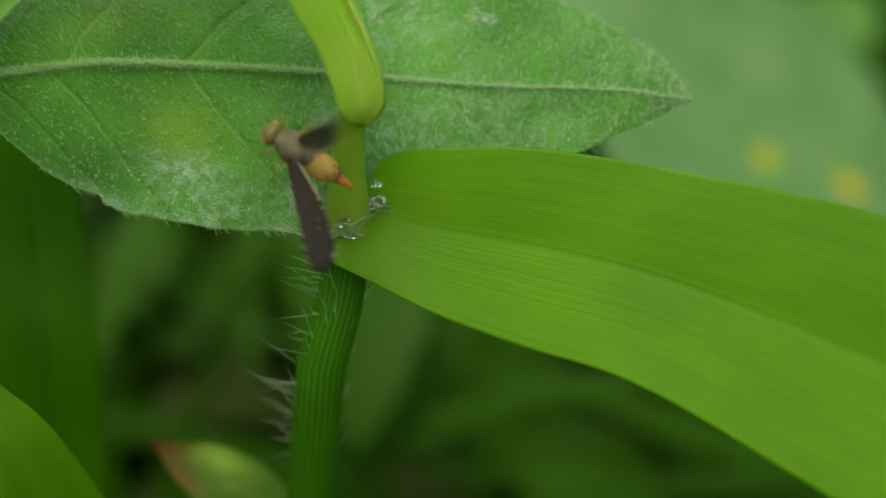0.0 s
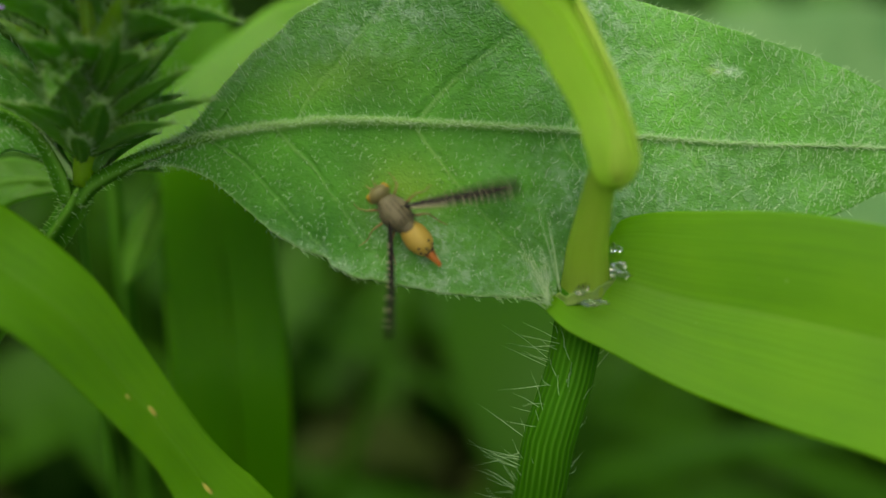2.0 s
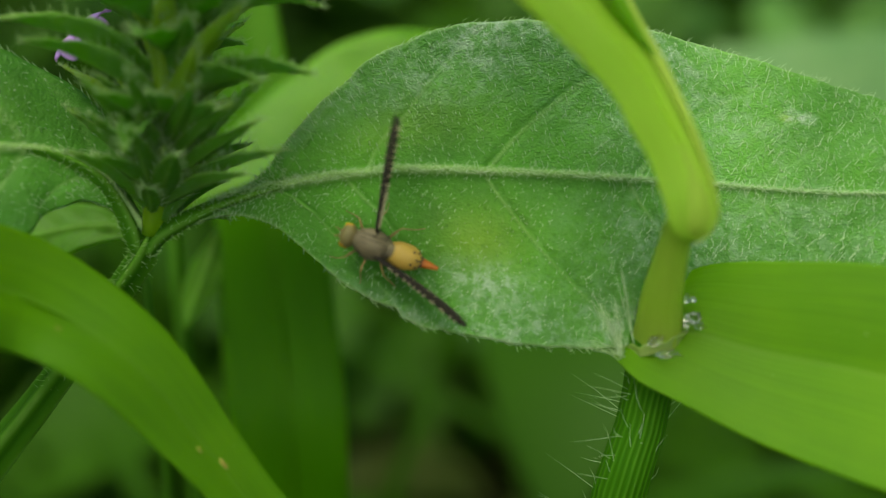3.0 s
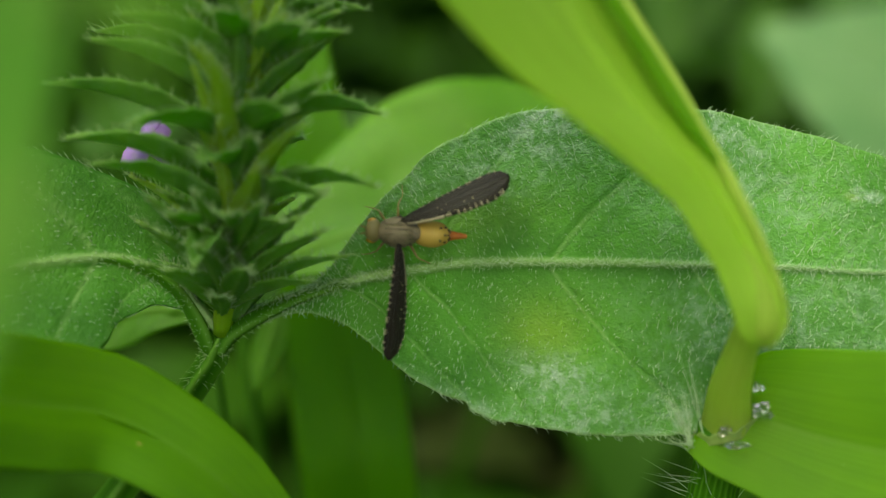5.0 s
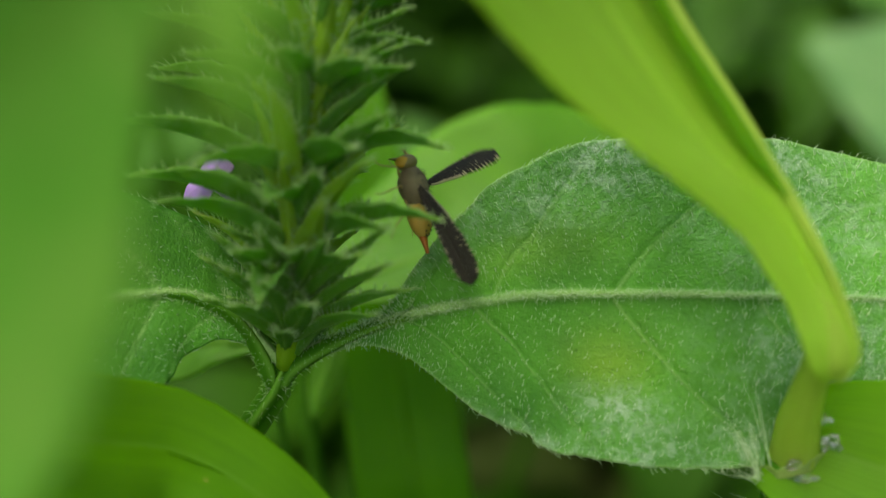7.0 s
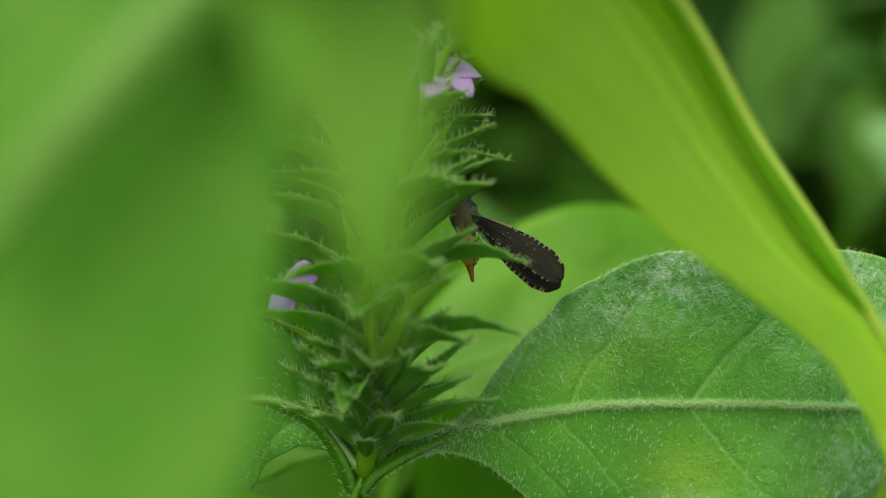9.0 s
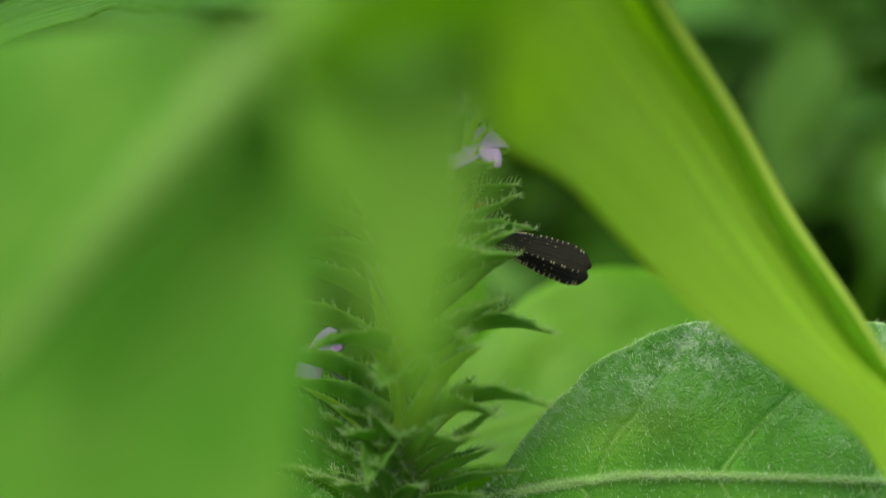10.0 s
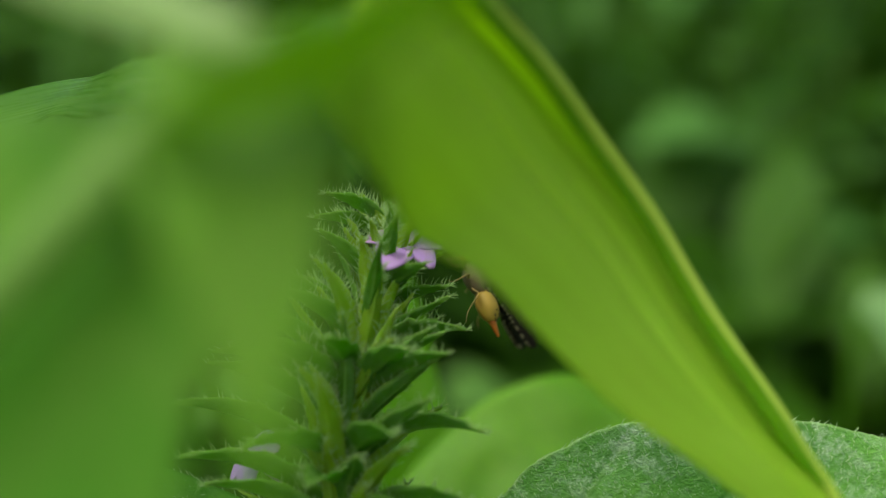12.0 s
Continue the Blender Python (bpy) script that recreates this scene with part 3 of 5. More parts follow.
def build_main_leaf():
    mid = [(-0.995, 5.66, -0.418), (-0.839, 5.64, -0.334), (-0.682, 5.62, -0.261), (-0.485, 5.60, -0.192), (-0.287, 5.58, -0.142), (-0.035, 5.56, -0.103), (0.180, 5.55, -0.076), (0.720, 5.53, -0.070), (1.231, 5.51, -0.08), (1.635, 5.54, -0.088), (2.125, 5.47, -0.112), (2.767, 5.395, -0.114), (3.176, 5.42, -0.148)]
    half = [(0, 0.03), (0.09, 0.03), (0.12, 0.06), (0.145, 0.123), (0.185, 0.30), (0.211, 0.40), (0.245, 0.50), (0.27, 0.565), (0.30, 0.65), (0.35, 0.735), (0.42, 0.76), (0.516, 0.76), (0.576, 0.745), (0.69, 0.63), (0.822, 0.47), (0.907, 0.31), (0.962, 0.17), (1, 0)]
    low = [(0, 0.03), (0.08, 0.05), (0.105, 0.10), (0.135, 0.175), (0.16, 0.33), (0.19, 0.45), (0.24, 0.62), (0.30, 0.735), (0.36, 0.785), (0.42, 0.82), (0.49, 0.825), (0.6, 0.78), (0.7, 0.66), (0.78, 0.5), (0.847, 0.35), (0.927, 0.18), (0.977, 0.06), (1, 0)]
    veins = [(0.13, 1, 0.10), (0.245, 1, 0.15), (0.385, 1, 0.2), (0.55, 1, 0.2), (0.7, 1, 0.17), (0.83, 1, 0.1),
             (0.14, -1, 0.14), (0.22, -1, 0.17), (0.38, -1, 0.2), (0.54, -1, 0.18), (0.69, -1, 0.16), (0.82, -1, 0.1)]
    # bloom entries cover mildew as well as painted whitish sheen
    patches = [("yellow", 0.375, -0.42, 0.045, 0.2, 0.75), ("yellow", 0.30, 0.35, 0.08, 0.2, 0.35), ("yellow", 0.72, 0.6, 0.008, 0.03, 1.0),
               ("bloom", 0.42, -0.90, 0.08, 0.18, 0.62), ("bloom", 0.39, -0.68, 0.05, 0.12, 0.9), ("bloom", 0.53, -0.88, 0.07, 0.16, 0.6), ("bloom", 0.37, 0.95, 0.035, 0.14, 1.3), ("bloom", 0.46, 0.97, 0.16, 0.12, 0.9), ("bloom", 0.60, 0.5, 0.14, 0.5, 0.42), ("bloom", 0.35, 0.76, 0.09, 0.26, 0.65), ("bloom", 0.24, 0.9, 0.08, 0.25, 0.4), ("bloom", 0.3, 0.8, 0.1, 0.3, 0.35), ("bloom", 0.68, -0.4, 0.2, 0.6, 0.36), ("bloom", 0.33, -0.97, 0.12, 0.07, 0.45), ("bloom", 0.56, 0.85, 0.1, 0.25, 0.7),
               ("bloom", 0.73, 0.62, 0.02, 0.07, 1.0), ("bloom", 0.90, 0.6, 0.12, 0.6, 0.25), ("bloom", 0.56, -0.35, 0.05, 0.2, 0.5), ("bloom", 0.66, 0.55, 0.05, 0.25, 0.4)]
    ob, grid, nor, ac, t, hw = broad_leaf("leaf", mid, half, M_LEAF, herb, (0, 0.06, 1), -0.03, 0.022, 440, 121, veins, 0.019, 0.025, patches, 0.025, 0.0, 3, "broad green leaf with pale midrib, mildew bloom and painted sheen", 0.0, 0.025, low, 0.0075)
    nl, nw = grid.shape[:2]
    roots, tips = [], []
    for _ in range(6000):
        i = int(rng.uniform(0.07, 0.99) * (nl - 1))
        j = rng.integers(1, nw - 1)
        a, b = rng.random(2)
        p = grid[i, j] * (1 - a) + grid[min(i + 1, nl - 1), j] * a
        p = p * (1 - b * 0.5) + grid[i, max(j - 1, 0)] * b * 0.5
        n = nor[i]
        up = 1 if j > nw / 2 else -1
        d = unit(n * rng.uniform(0.25, 0.6) + t[i] * rng.uniform(-0.65, -0.1) + ac[i] * up * rng.uniform(0.5, 1.0) + rng.normal(0, 0.10, 3))
        ln = rng.uniform(0.014, 0.034) * (1.25 if abs(j / nw - 0.5) > 0.36 else 1.0)
        roots.append(p + n * 0.008)
        tips.append(p + n * 0.008 + d * ln)
    for i in range(36, nl - 1):
        for j, sgn in ((0, -1), (nw - 1, 1)):
            if rng.random() < 0.34:
                a = rng.random()
                p = grid[i, j] * (1 - a) + grid[i + 1, j] * a
                d = unit(ac[i] * sgn * rng.uniform(0.5, 1) + t[i] * rng.uniform(0.4, 1.2) + nor[i] * rng.uniform(-0.2, 0.5))
                roots.append(p)
                tips.append(p + d * rng.uniform(0.022, 0.05))
    for i in range(24, nl - 4):
        for rep in range(3):
            p = grid[i, nw // 2] + ac[i] * rng.uniform(-0.02, 0.02) * (1.2 - i / nl) + nor[i] * 0.008
            d = unit(nor[i] * rng.uniform(0.3, 1) + t[i] * rng.uniform(0.2, 1) + ac[i] * rng.uniform(-0.8, 0.8))
            roots.append(p)
            tips.append(p + d * rng.uniform(0.02, 0.045))
    v, f = hair_mesh(roots, tips, 0.0017, rng.normal(0, 0.005, (len(roots), 3)))
    tagged(part("leaf_hair", v, f, M_LEAF_HAIR, ob, "short white bristly hairs"), kind="stuff")
    roots, tips = [], []
    r = np.random.default_rng(29)
    for _ in range(1100):
        i, j = int(r.uniform(0.42, 0.985) ** 0.8 * (nl - 1)), r.integers(2, nw - 2)
        p = grid[i, j] + nor[i] * 0.008 + t[i] * r.uniform(-0.01, 0.01)
        d = unit(nor[i] * r.uniform(0.15, 0.5) + ac[i] * r.uniform(0.6, 1.0) + t[i] * r.uniform(-0.1, 0.6) + r.normal(0, 0.12, 3))
        roots.append(p)
        tips.append(p + d * r.uniform(0.03, 0.065))
    v, f = hair_mesh(roots, tips, 0.0020, r.normal(0, 0.006, (len(roots), 3)))
    tagged(part("bristle", v, f, M_LEAF_HAIR, ob, "longer pale bristles of the outer half"), kind="stuff")


def build_left_leaf():
    mid = [(-1.05, 5.66, -0.42), (-1.19, 5.62, -0.25), (-1.33, 5.6, -0.13), (-1.57, 5.52, -0.06), (-2.03, 5.32, -0.13), (-2.6, 5.1, -0.35), (-3.1, 4.95, -0.6)]
    half = [(0, 0.02), (0.08, 0.05), (0.16, 0.2), (0.25, 0.38), (0.4, 0.56), (0.55, 0.6), (0.7, 0.5), (0.85, 0.28), (0.95, 0.1), (1, 0.0)]
    veins = [(0.15, 1, 0.16), (0.3, 1, 0.2), (0.48, 1, 0.2), (0.66, 1, 0.16), (0.15, -1, 0.16), (0.3, -1, 0.2), (0.48, -1, 0.2), (0.66, -1, 0.16)]
    ob, grid, nor, ac, t, hw = broad_leaf("leaf", mid, half, M_LEAF, herb, (0.25, 0.35, 1), 0.03, 0.02, 90, 45, veins, 0.014, 0.025, [("yellow", 0.5, 0.3, 0.2, 0.5, 0.2)], 0.05, 0.0, 8, "broad green leaf with pale midrib")
    nl, nw = grid.shape[:2]
    roots, tips = [], []
    for _ in range(1500):
        i, j = int(rng.uniform(0.08, 0.95) * (nl - 1)), rng.integers(1, nw - 1)
        p = grid[i, j] + t[i] * rng.uniform(-0.02, 0.02)
        d = unit(nor[i] * rng.uniform(0.5, 1.0) + t[i] * rng.uniform(0.2, 0.9) + rng.normal(0, 0.2, 3))
        roots.append(p + nor[i] * 0.006)
        tips.append(p + d * rng.uniform(0.016, 0.04))
    for i in range(8, nl - 1):
        for j, sgn in ((0, -1), (nw - 1, 1)):
            p = grid[i, j]
            d = unit(ac[i] * sgn + t[i] * rng.uniform(0.4, 1.2) + nor[i] * rng.uniform(-0.2, 0.5))
            roots.append(p)
            tips.append(p + d * rng.uniform(0.03, 0.06))
    v, f = hair_mesh(roots, tips, 0.0024)
    tagged(part("leaf_hair", v, f, M_LEAF_HAIR, ob, "short white bristly hairs"), kind="stuff")


build_main_leaf()
build_left_leaf()


def build_petiole(rows):
    """The thick hairy stalk by which a leaf joins the stem."""
    ob, pts, rad = tube("petiole", rows, M_PETIOLE, herb, 30, 16, "hairy pale green leaf stalk", 3, 0.08)
    t, side, nor = frames(pts, (0, -1, 0.1))
    roots, tips = [], []
    for _ in range(320):
        k = int(rng.integers(0, len(pts) - 2))
        a = rng.uniform(0, 2 * math.pi)
        o = side[k] * math.cos(a) + nor[k] * math.sin(a)
        p = pts[k] + (pts[k + 1] - pts[k]) * rng.random() + o * rad[k] * 0.96
        roots.append(p)
        tips.append(p + unit(o + t[k] * rng.uniform(0, 0.9) + rng.normal(0, 0.25, 3)) * rng.uniform(0.012, 0.040))
    v, f = hair_mesh(roots, tips, 0.0016)
    tagged(part("petiole_hair", v, f, M_HAIR_GREEN, ob), kind="stuff")


build_petiole([(-1.05, 5.66, -0.52, 0.035), (-0.99, 5.64, -0.43, 0.045), (-0.86, 5.62, -0.350, 0.038), (-0.70, 5.605, -0.270, 0.033), (-0.52, 5.59, -0.205, 0.026), (-0.36, 5.575, -0.163, 0.016)])
build_petiole([(-1.09, 5.66, -0.53, 0.032), (-1.12, 5.64, -0.43, 0.042), (-1.19, 5.61, -0.28, 0.036), (-1.30, 5.58, -0.16, 0.030), (-1.46, 5.54, -0.085, 0.022), (-1.62, 5.49, -0.06, 0.014)])


def build_stem_hairs():
    top = [(-1.57, 6.0, -1.2), (-1.13, 5.72, -0.62), (-1.04, 5.66, -0.48)]
    pts, _ = spline(top, 40)
    roots, tips = [], []
    for _ in range(220):
        p = pts[int(rng.integers(0, 39))]
        a = rng.uniform(0, 2 * math.pi)
        o = unit(np.array([math.cos(a), -abs(math.sin(a)), 0.3 * math.sin(3 * a)]))
        roots.append(p + o * 0.062)
        tips.append(p + o * 0.062 + unit(o + rng.normal(0, 0.4, 3)) * rng.uniform(0.02, 0.05))
    v, f = hair_mesh(roots, tips, 0.0018)
    tagged(part("stem_hair", v, f, M_HAIR_GREEN, herb, "short pale hairs on the stem"), kind="stuff")


build_stem_hairs()



def lean(p):
    """The spike leans towards the viewer above its foot."""
    p = np.asarray(p, float)
    k = 1 - 0.052 * np.clip((p[2] + 0.25) / 0.8, 0, 1)
    return np.array([*(p[:3] * k), *p[3:]])


SPIKE = [(-1.03, 5.63, -0.43, 0.04), (-0.99, 5.57, -0.1, 0.06), (-0.965, 5.55, 0.25, 0.06), (-0.93, 5.55, 0.75, 0.06), (-0.83, 5.59, 1.3, 0.05), (-0.72, 5.62, 1.68, 0.03)]
SPIKE = [lean(p) for p in SPIKE]
tube("spike_axis", SPIKE, M_CALYX, herb, 40, 12, "pale green ribbed spike axis", 4, 0.1)


def bract(start, out, length, half, droop, rise, seed, name="bract", mat=None):
    """A small pointed bract: leaves the axis along out, rises, then arches over; its edge is fringed with hairs."""
    start, out = np.asarray(start, float), unit(out)
    up = np.array([0.12, 0.25, 1.0])
    up = unit(up - (up @ out) * out)
    mid = [start + out * length * s + up * length * (rise * s - droop * s ** 2.5) for s in (0, 0.25, 0.5, 0.75, 1.0)]
    hw = [(0, half * 0.45), (0.2, half * 0.85), (0.42, half), (0.65, half * 0.75), (0.85, half * 0.35), (1, 0.004)]
    side = unit(np.cross(out, up))
    pts, ln = spline(mid, 15)
    t = unit(np.gradient(pts, axis=0))
    nor = unit(np.cross(np.tile(side, (15, 1)), t))
    nor = np.where((nor @ up)[:, None] < 0, -nor, nor)
    w = np.interp(np.linspace(0, 1, 15), [h[0] for h in hw], [h[1] for h in hw])
    u = np.linspace(-1, 1, 9)
    rr = np.random.default_rng(seed)
    bump = (0.004 * rr.normal(size=(15, 9)) + 0.07 * w[:, None] * np.sin(2 * math.pi * (5 * np.linspace(0, 1, 15)[:, None] - 1.2 * np.abs(u)[None]))) * (np.abs(u) > 0.2)[None]
    grid = pts[:, None] + side * (u[None, :, None] * w[:, None, None]) + nor[:, None] * ((0.6 * np.abs(u)[None] * w[:, None]) + bump)[..., None]
    v, f = two_sided(grid, np.repeat(nor[:, None], 9, 1), 0.009, 15, 9)
    vein = np.tile(np.exp(-(u / 0.14) ** 2) * 0.6 + 0.5 * (np.abs(u) > 0.9), 15)
    vein[-18:] = 0.95
    zero = np.zeros(270)
    ob = part(name, v, f, mat or M_BRACT, herb, attrs={"vein": np.concatenate([vein, vein]), "bloom": zero + 0.12, "yellow": zero, "brown": zero})
    roots, tips = [], []
    for i in range(2, 15):
        for rep in range(2):
            for j, sg in ((0, -1), (8, 1)):
                p = grid[i, j] + t[i] * rr.uniform(-0.02, 0.02)
                d = unit(side * sg * rr.uniform(0.3, 1) + t[i] * rr.uniform(0.2, 0.9) + nor[i] * rr.uniform(0, 0.9))
                roots.append(p)
                tips.append(p + d * rr.uniform(0.03, 0.068))
    for _ in range(26):
        i, j = rr.integers(1, 14), rr.integers(1, 8)
        d = unit(nor[i] + t[i] * rr.uniform(0.2, 1.0) + side * rr.uniform(-0.4, 0.4))
        roots.append(grid[i, j])
        tips.append(grid[i, j] + d * rr.uniform(0.02, 0.045))
    for _ in range(4):
        roots.append(pts[-1])
        tips.append(pts[-1] + unit(t[-1] + rr.normal(0, 0.3, 3)) * rr.uniform(0.03, 0.06))
    hv, hf = hair_mesh(roots, tips, 0.0021)
    tagged(part("bract_hair", hv, hf, M_HAIR_GREEN, ob), kind="stuff")


SPIKE_LINE = spline(SPIKE, 101)[0][:, :3]


def axis_at(s):
    return SPIKE_LINE[int(round(100 * s))]


# bracts that stand out from the spike: place on the axis, tip, half-width, arch
BRACTS_OUTER = [
    (0.47, (-0.27, 5.46, 0.62), 0.105, 0.32), (0.29, (-0.28, 5.26, 0.27), 0.095, 0.32), (0.30, (-0.52, 5.2, 0.22), 0.10, 0.25),
    (0.68, (-0.37, 5.55, 1.13), 0.085, 0.25), (0.77, (-0.46, 5.6, 1.36), 0.06, 0.1), (0.30, (-1.07, 5.22, -0.09), 0.10, 0.2),
    (0.52, (-1.60, 5.42, 0.95), 0.10, 0.2), (0.56, (-1.68, 5.75, 1.06), 0.10, 0.25), (0.34, (-1.74, 5.5, 0.50), 0.11, 0.25),
    (0.29, (-1.55, 5.3, 0.36), 0.10, 0.22), (0.60, (-1.40, 5.2, 1.02), 0.09, 0.25),
    (0.44, (-1.84, 5.55, 0.77), 0.11, 0.22), (0.64, (-1.64, 5.45, 1.26), 0.10, 0.2), (0.72, (-1.50, 5.5, 1.48), 0.085, 0.15), (0.58, (-0.44, 5.35, 0.98), 0.085, 0.18),
]
BRACTS_MIDDLE = [
    (0.46, (-1.34, 5.16, 0.52), 0.10, 0.28), (0.46, (-0.66, 5.12, 0.58), 0.095, 0.25), (0.70, (-1.22, 5.25, 1.28), 0.075, 0.2),
    (0.60, (-0.60, 5.2, 0.98), 0.085, 0.22), (0.63, (-0.98, 5.12, 1.02), 0.08, 0.25), (0.40, (-1.02, 5.08, 0.35), 0.095, 0.25),
    (0.74, (-1.30, 5.6, 1.42), 0.07, 0.2), (0.80, (-0.55, 5.35, 1.42), 0.06, 0.15), (0.84, (-1.05, 5.4, 1.6), 0.06, 0.1),
    (0.12, (-0.51, 5.36, 0.25), 0.05, 0.02), (0.08, (-0.42, 5.4, -0.05), 0.06, 0.12),
]
BRACTS_FOOT = [
    (0.10, (-0.52, 5.32, 0.06), 0.055, 0.05), (0.06, (-0.58, 5.35, -0.17), 0.06, 0.16), (0.14, (-0.62, 5.25, 0.12), 0.05, 0.05),
    (0.05, (-0.86, 5.22, -0.12), 0.065, 0.15), (0.07, (-1.06, 5.2, -0.02), 0.06, 0.12), (0.08, (-1.24, 5.3, 0.04), 0.06, 0.08),
    (0.10, (-1.40, 5.5, 0.10), 0.055, 0.06), (0.12, (-1.30, 5.3, 0.20), 0.055, 0.1), (0.05, (-1.36, 5.42, -0.10), 0.06, 0.15),
    (0.18, (-0.70, 5.2, 0.10), 0.07, 0.18), (0.20, (-1.18, 5.18, 0.12), 0.075, 0.2),
]
BRACTS_SLENDER = [
    (0.22, (-0.94, 5.12, 0.12), 0.075, 0.2), (0.16, (-0.78, 5.18, 0.18), 0.05, 0.05), (0.15, (-1.08, 5.2, 0.22), 0.05, 0.05),
    (0.50, (-0.48, 5.40, 0.97), 0.06, 0.08), (0.56, (-0.53, 5.38, 1.10), 0.055, 0.06), (0.60, (-0.46, 5.45, 1.10), 0.055, 0.06),
    (0.42, (-0.51, 5.30, 0.76), 0.065, 0.1), (0.68, (-0.45, 5.50, 1.28), 0.05, 0.05), (0.36, (-0.7, 6.0, 0.55), 0.08, 0.2),
    (0.55, (-1.1, 6.0, 0.95), 0.08, 0.2), (0.2, (-1.3, 5.9, 0.2), 0.06, 0.2),
]
for k, (s, tip, hw, arch) in enumerate(BRACTS_OUTER + BRACTS_MIDDLE + BRACTS_FOOT + BRACTS_SLENDER):
    q, e = axis_at(s), lean(tip)
    o = e - q
    bract(q + unit(o) * 0.05, o, np.linalg.norm(o) * 0.95, hw, arch, arch, 100 + k)
# calyx teeth and young bracts: they stand in whorls and point up
k = 0
for s, count, reach in ((0.0, 9, 0.36), (0.06, 11, 0.42), (0.20, 12, 0.50), (0.37, 15, 0.60), (0.54, 16, 0.60), (0.70, 15, 0.54), (0.84, 13, 0.46), (0.95, 9, 0.34)):
    for m in range(count):
        az = 2 * math.pi * (m + rng.uniform(-0.55, 0.55)) / count + s * 9
        o = np.array([math.cos(az), math.sin(az), rng.uniform(0.35, 1.7) + 0.4 * s if s > 0.1 else rng.uniform(0.1, 1.0)])
        bract(axis_at(min(0.99, s + rng.uniform(-0.055, 0.055))) + unit(o * np.array([1, 1, 0])) * 0.06, o, reach * rng.uniform(0.6, 1.15), rng.uniform(0.042, 0.078) * (1.1 - 0.55 * s), 0.14, 0.22, 300 + k, name="calyx_tooth", mat=M_BRACT if s < 0.1 or m % 4 == 0 else M_CALYX)
        k += 1


def build_flower(at, way, size, seed):
    """A small two-lipped flower: a tube and five lobes."""
    at, way = np.asarray(at, float), unit(way)
    rr = np.random.default_rng(seed)
    fl, _, _ = tube("corolla_tube", [(*(at - way * size * 0.9), size * 0.08), (*(at - way * size * 0.4), size * 0.12), (*at, size * 0.2)], M_PETAL, herb, 10, 10, "pale lilac corolla tube")
    a = unit(np.cross(way, (0.2, 0.9, 0.3)))
    b = np.cross(way, a)
    for k in range(5):
        ang = 2 * math.pi * k / 5 + 0.3
        o = a * math.cos(ang) + b * math.sin(ang)
        ln = size * (0.75 if k % 2 else 0.6)
        nl, nw = 9, 7
        side = np.cross(way, o)
        g = np.zeros((nl, nw, 3))
        nn = np.zeros((nl, nw, 3))
        for i in range(nl):
            s = i / (nl - 1)
            w = ln * 0.5 * math.sin(math.pi * min(0.97, 0.18 + 0.78 * s)) ** 0.7
            for j in range(nw):
                u = -1 + 2 * j / (nw - 1)
                g[i, j] = at + o * (size * 0.17 + ln * s) + way * (ln * (0.35 * s - 0.5 * s * s) + 0.12 * w * u * u + 0.01 * rr.normal() * size) + side * u * w
                nn[i, j] = way
        v, f = two_sided(g, nn, 0.006, nl, nw)
        part("petal", v, f, M_PETAL, fl)


build_flower(lean((-0.66, 5.54, 1.57)), (0.25, -0.6, 0.7), 0.25, 1)
build_flower(lean((-1.46, 5.82, 0.52)), (-0.6, -0.55, 0.6), 0.22, 2)


# ---- the grass plant: hairy sheath, collar, a wide blade, a bent culm and the blade above it ----
CULM_FOOT = down((1.28, 5.8, -1.65))
grass = thing("grass_plant", CULM_FOOT[-1], "fresh green grass with a hairy sheath and wide blades", "grass")
_, sheath_pts, sheath_rad = tube("sheath", [(*p, 0.15) for p in CULM_FOOT[::-1]] + [(1.28, 5.8, -1.65, 0.132), (1.357, 5.68, -1.285, 0.123), (1.385, 5.60, -1.015, 0.118), (1.37, 5.49, -0.89, 0.116), (1.35, 5.45, -0.82, 0.10)], M_SHEATH, grass, 90, 144, "ribbed green sheath with long white hairs", 24, 0.010)
tube("culm", [(1.42, 5.75, -1.06, 0.09), (1.394, 5.55, -0.9, 0.118), (1.378, 5.42, -0.767, 0.108), (1.36, 5.3, -0.646, 0.094), (1.348, 5.06, -0.444, 0.07), (1.357, 4.94, -0.324, 0.066), (1.358, 4.9, -0.25, 0.05)], M_STALK, grass, 50, 27, "smooth yellow-green culm", 9, 0.02)
tube("node", [(1.378, 4.92, -0.429, 0.014), (1.385, 4.91, -0.392, 0.058), (1.392, 4.9, -0.348, 0.089), (1.394, 4.9, -0.29, 0.103), (1.37, 4.9, -0.202, 0.106), (1.32, 4.9, -0.082, 0.101), (1.265, 4.91, 0.038, 0.091), (1.197, 4.93, 0.171, 0.072), (1.137, 4.96, 0.282, 0.049), (1.093, 4.98, 0.368, 0.02)], M_STALK, grass, 60, 30, "swollen yellow-green elbow of the culm", 15, 0.012)
loft("blade", [(1.505, 5.559, -0.648, 1.17, 5.413, -0.93), (1.547, 5.538, -0.522, 1.275, 5.35, -1.035), (1.643, 5.439, -0.478, 1.456, 5.304, -1.123), (1.854, 5.305, -0.464, 1.792, 5.202, -1.288), (2.304, 5.075, -0.477, 2.182, 5.024, -1.431), (2.9, 4.82, -0.59, 2.7, 4.78, -1.6), (3.75, 4.5, -0.79, 3.45, 4.5, -2.04), (4.6, 4.2, -1.15, 4.2, 4.2, -2.5), (5.6, 3.9, -1.9, 5.2, 3.9, -2.9), (6.6, 3.7, -3.2, 6.55, 3.7, -3.3)], M_BLADE, grass, 0.5, 0.05, 0.014, 150, 61, "wide fresh green blade with fine parallel veins", 0.0)
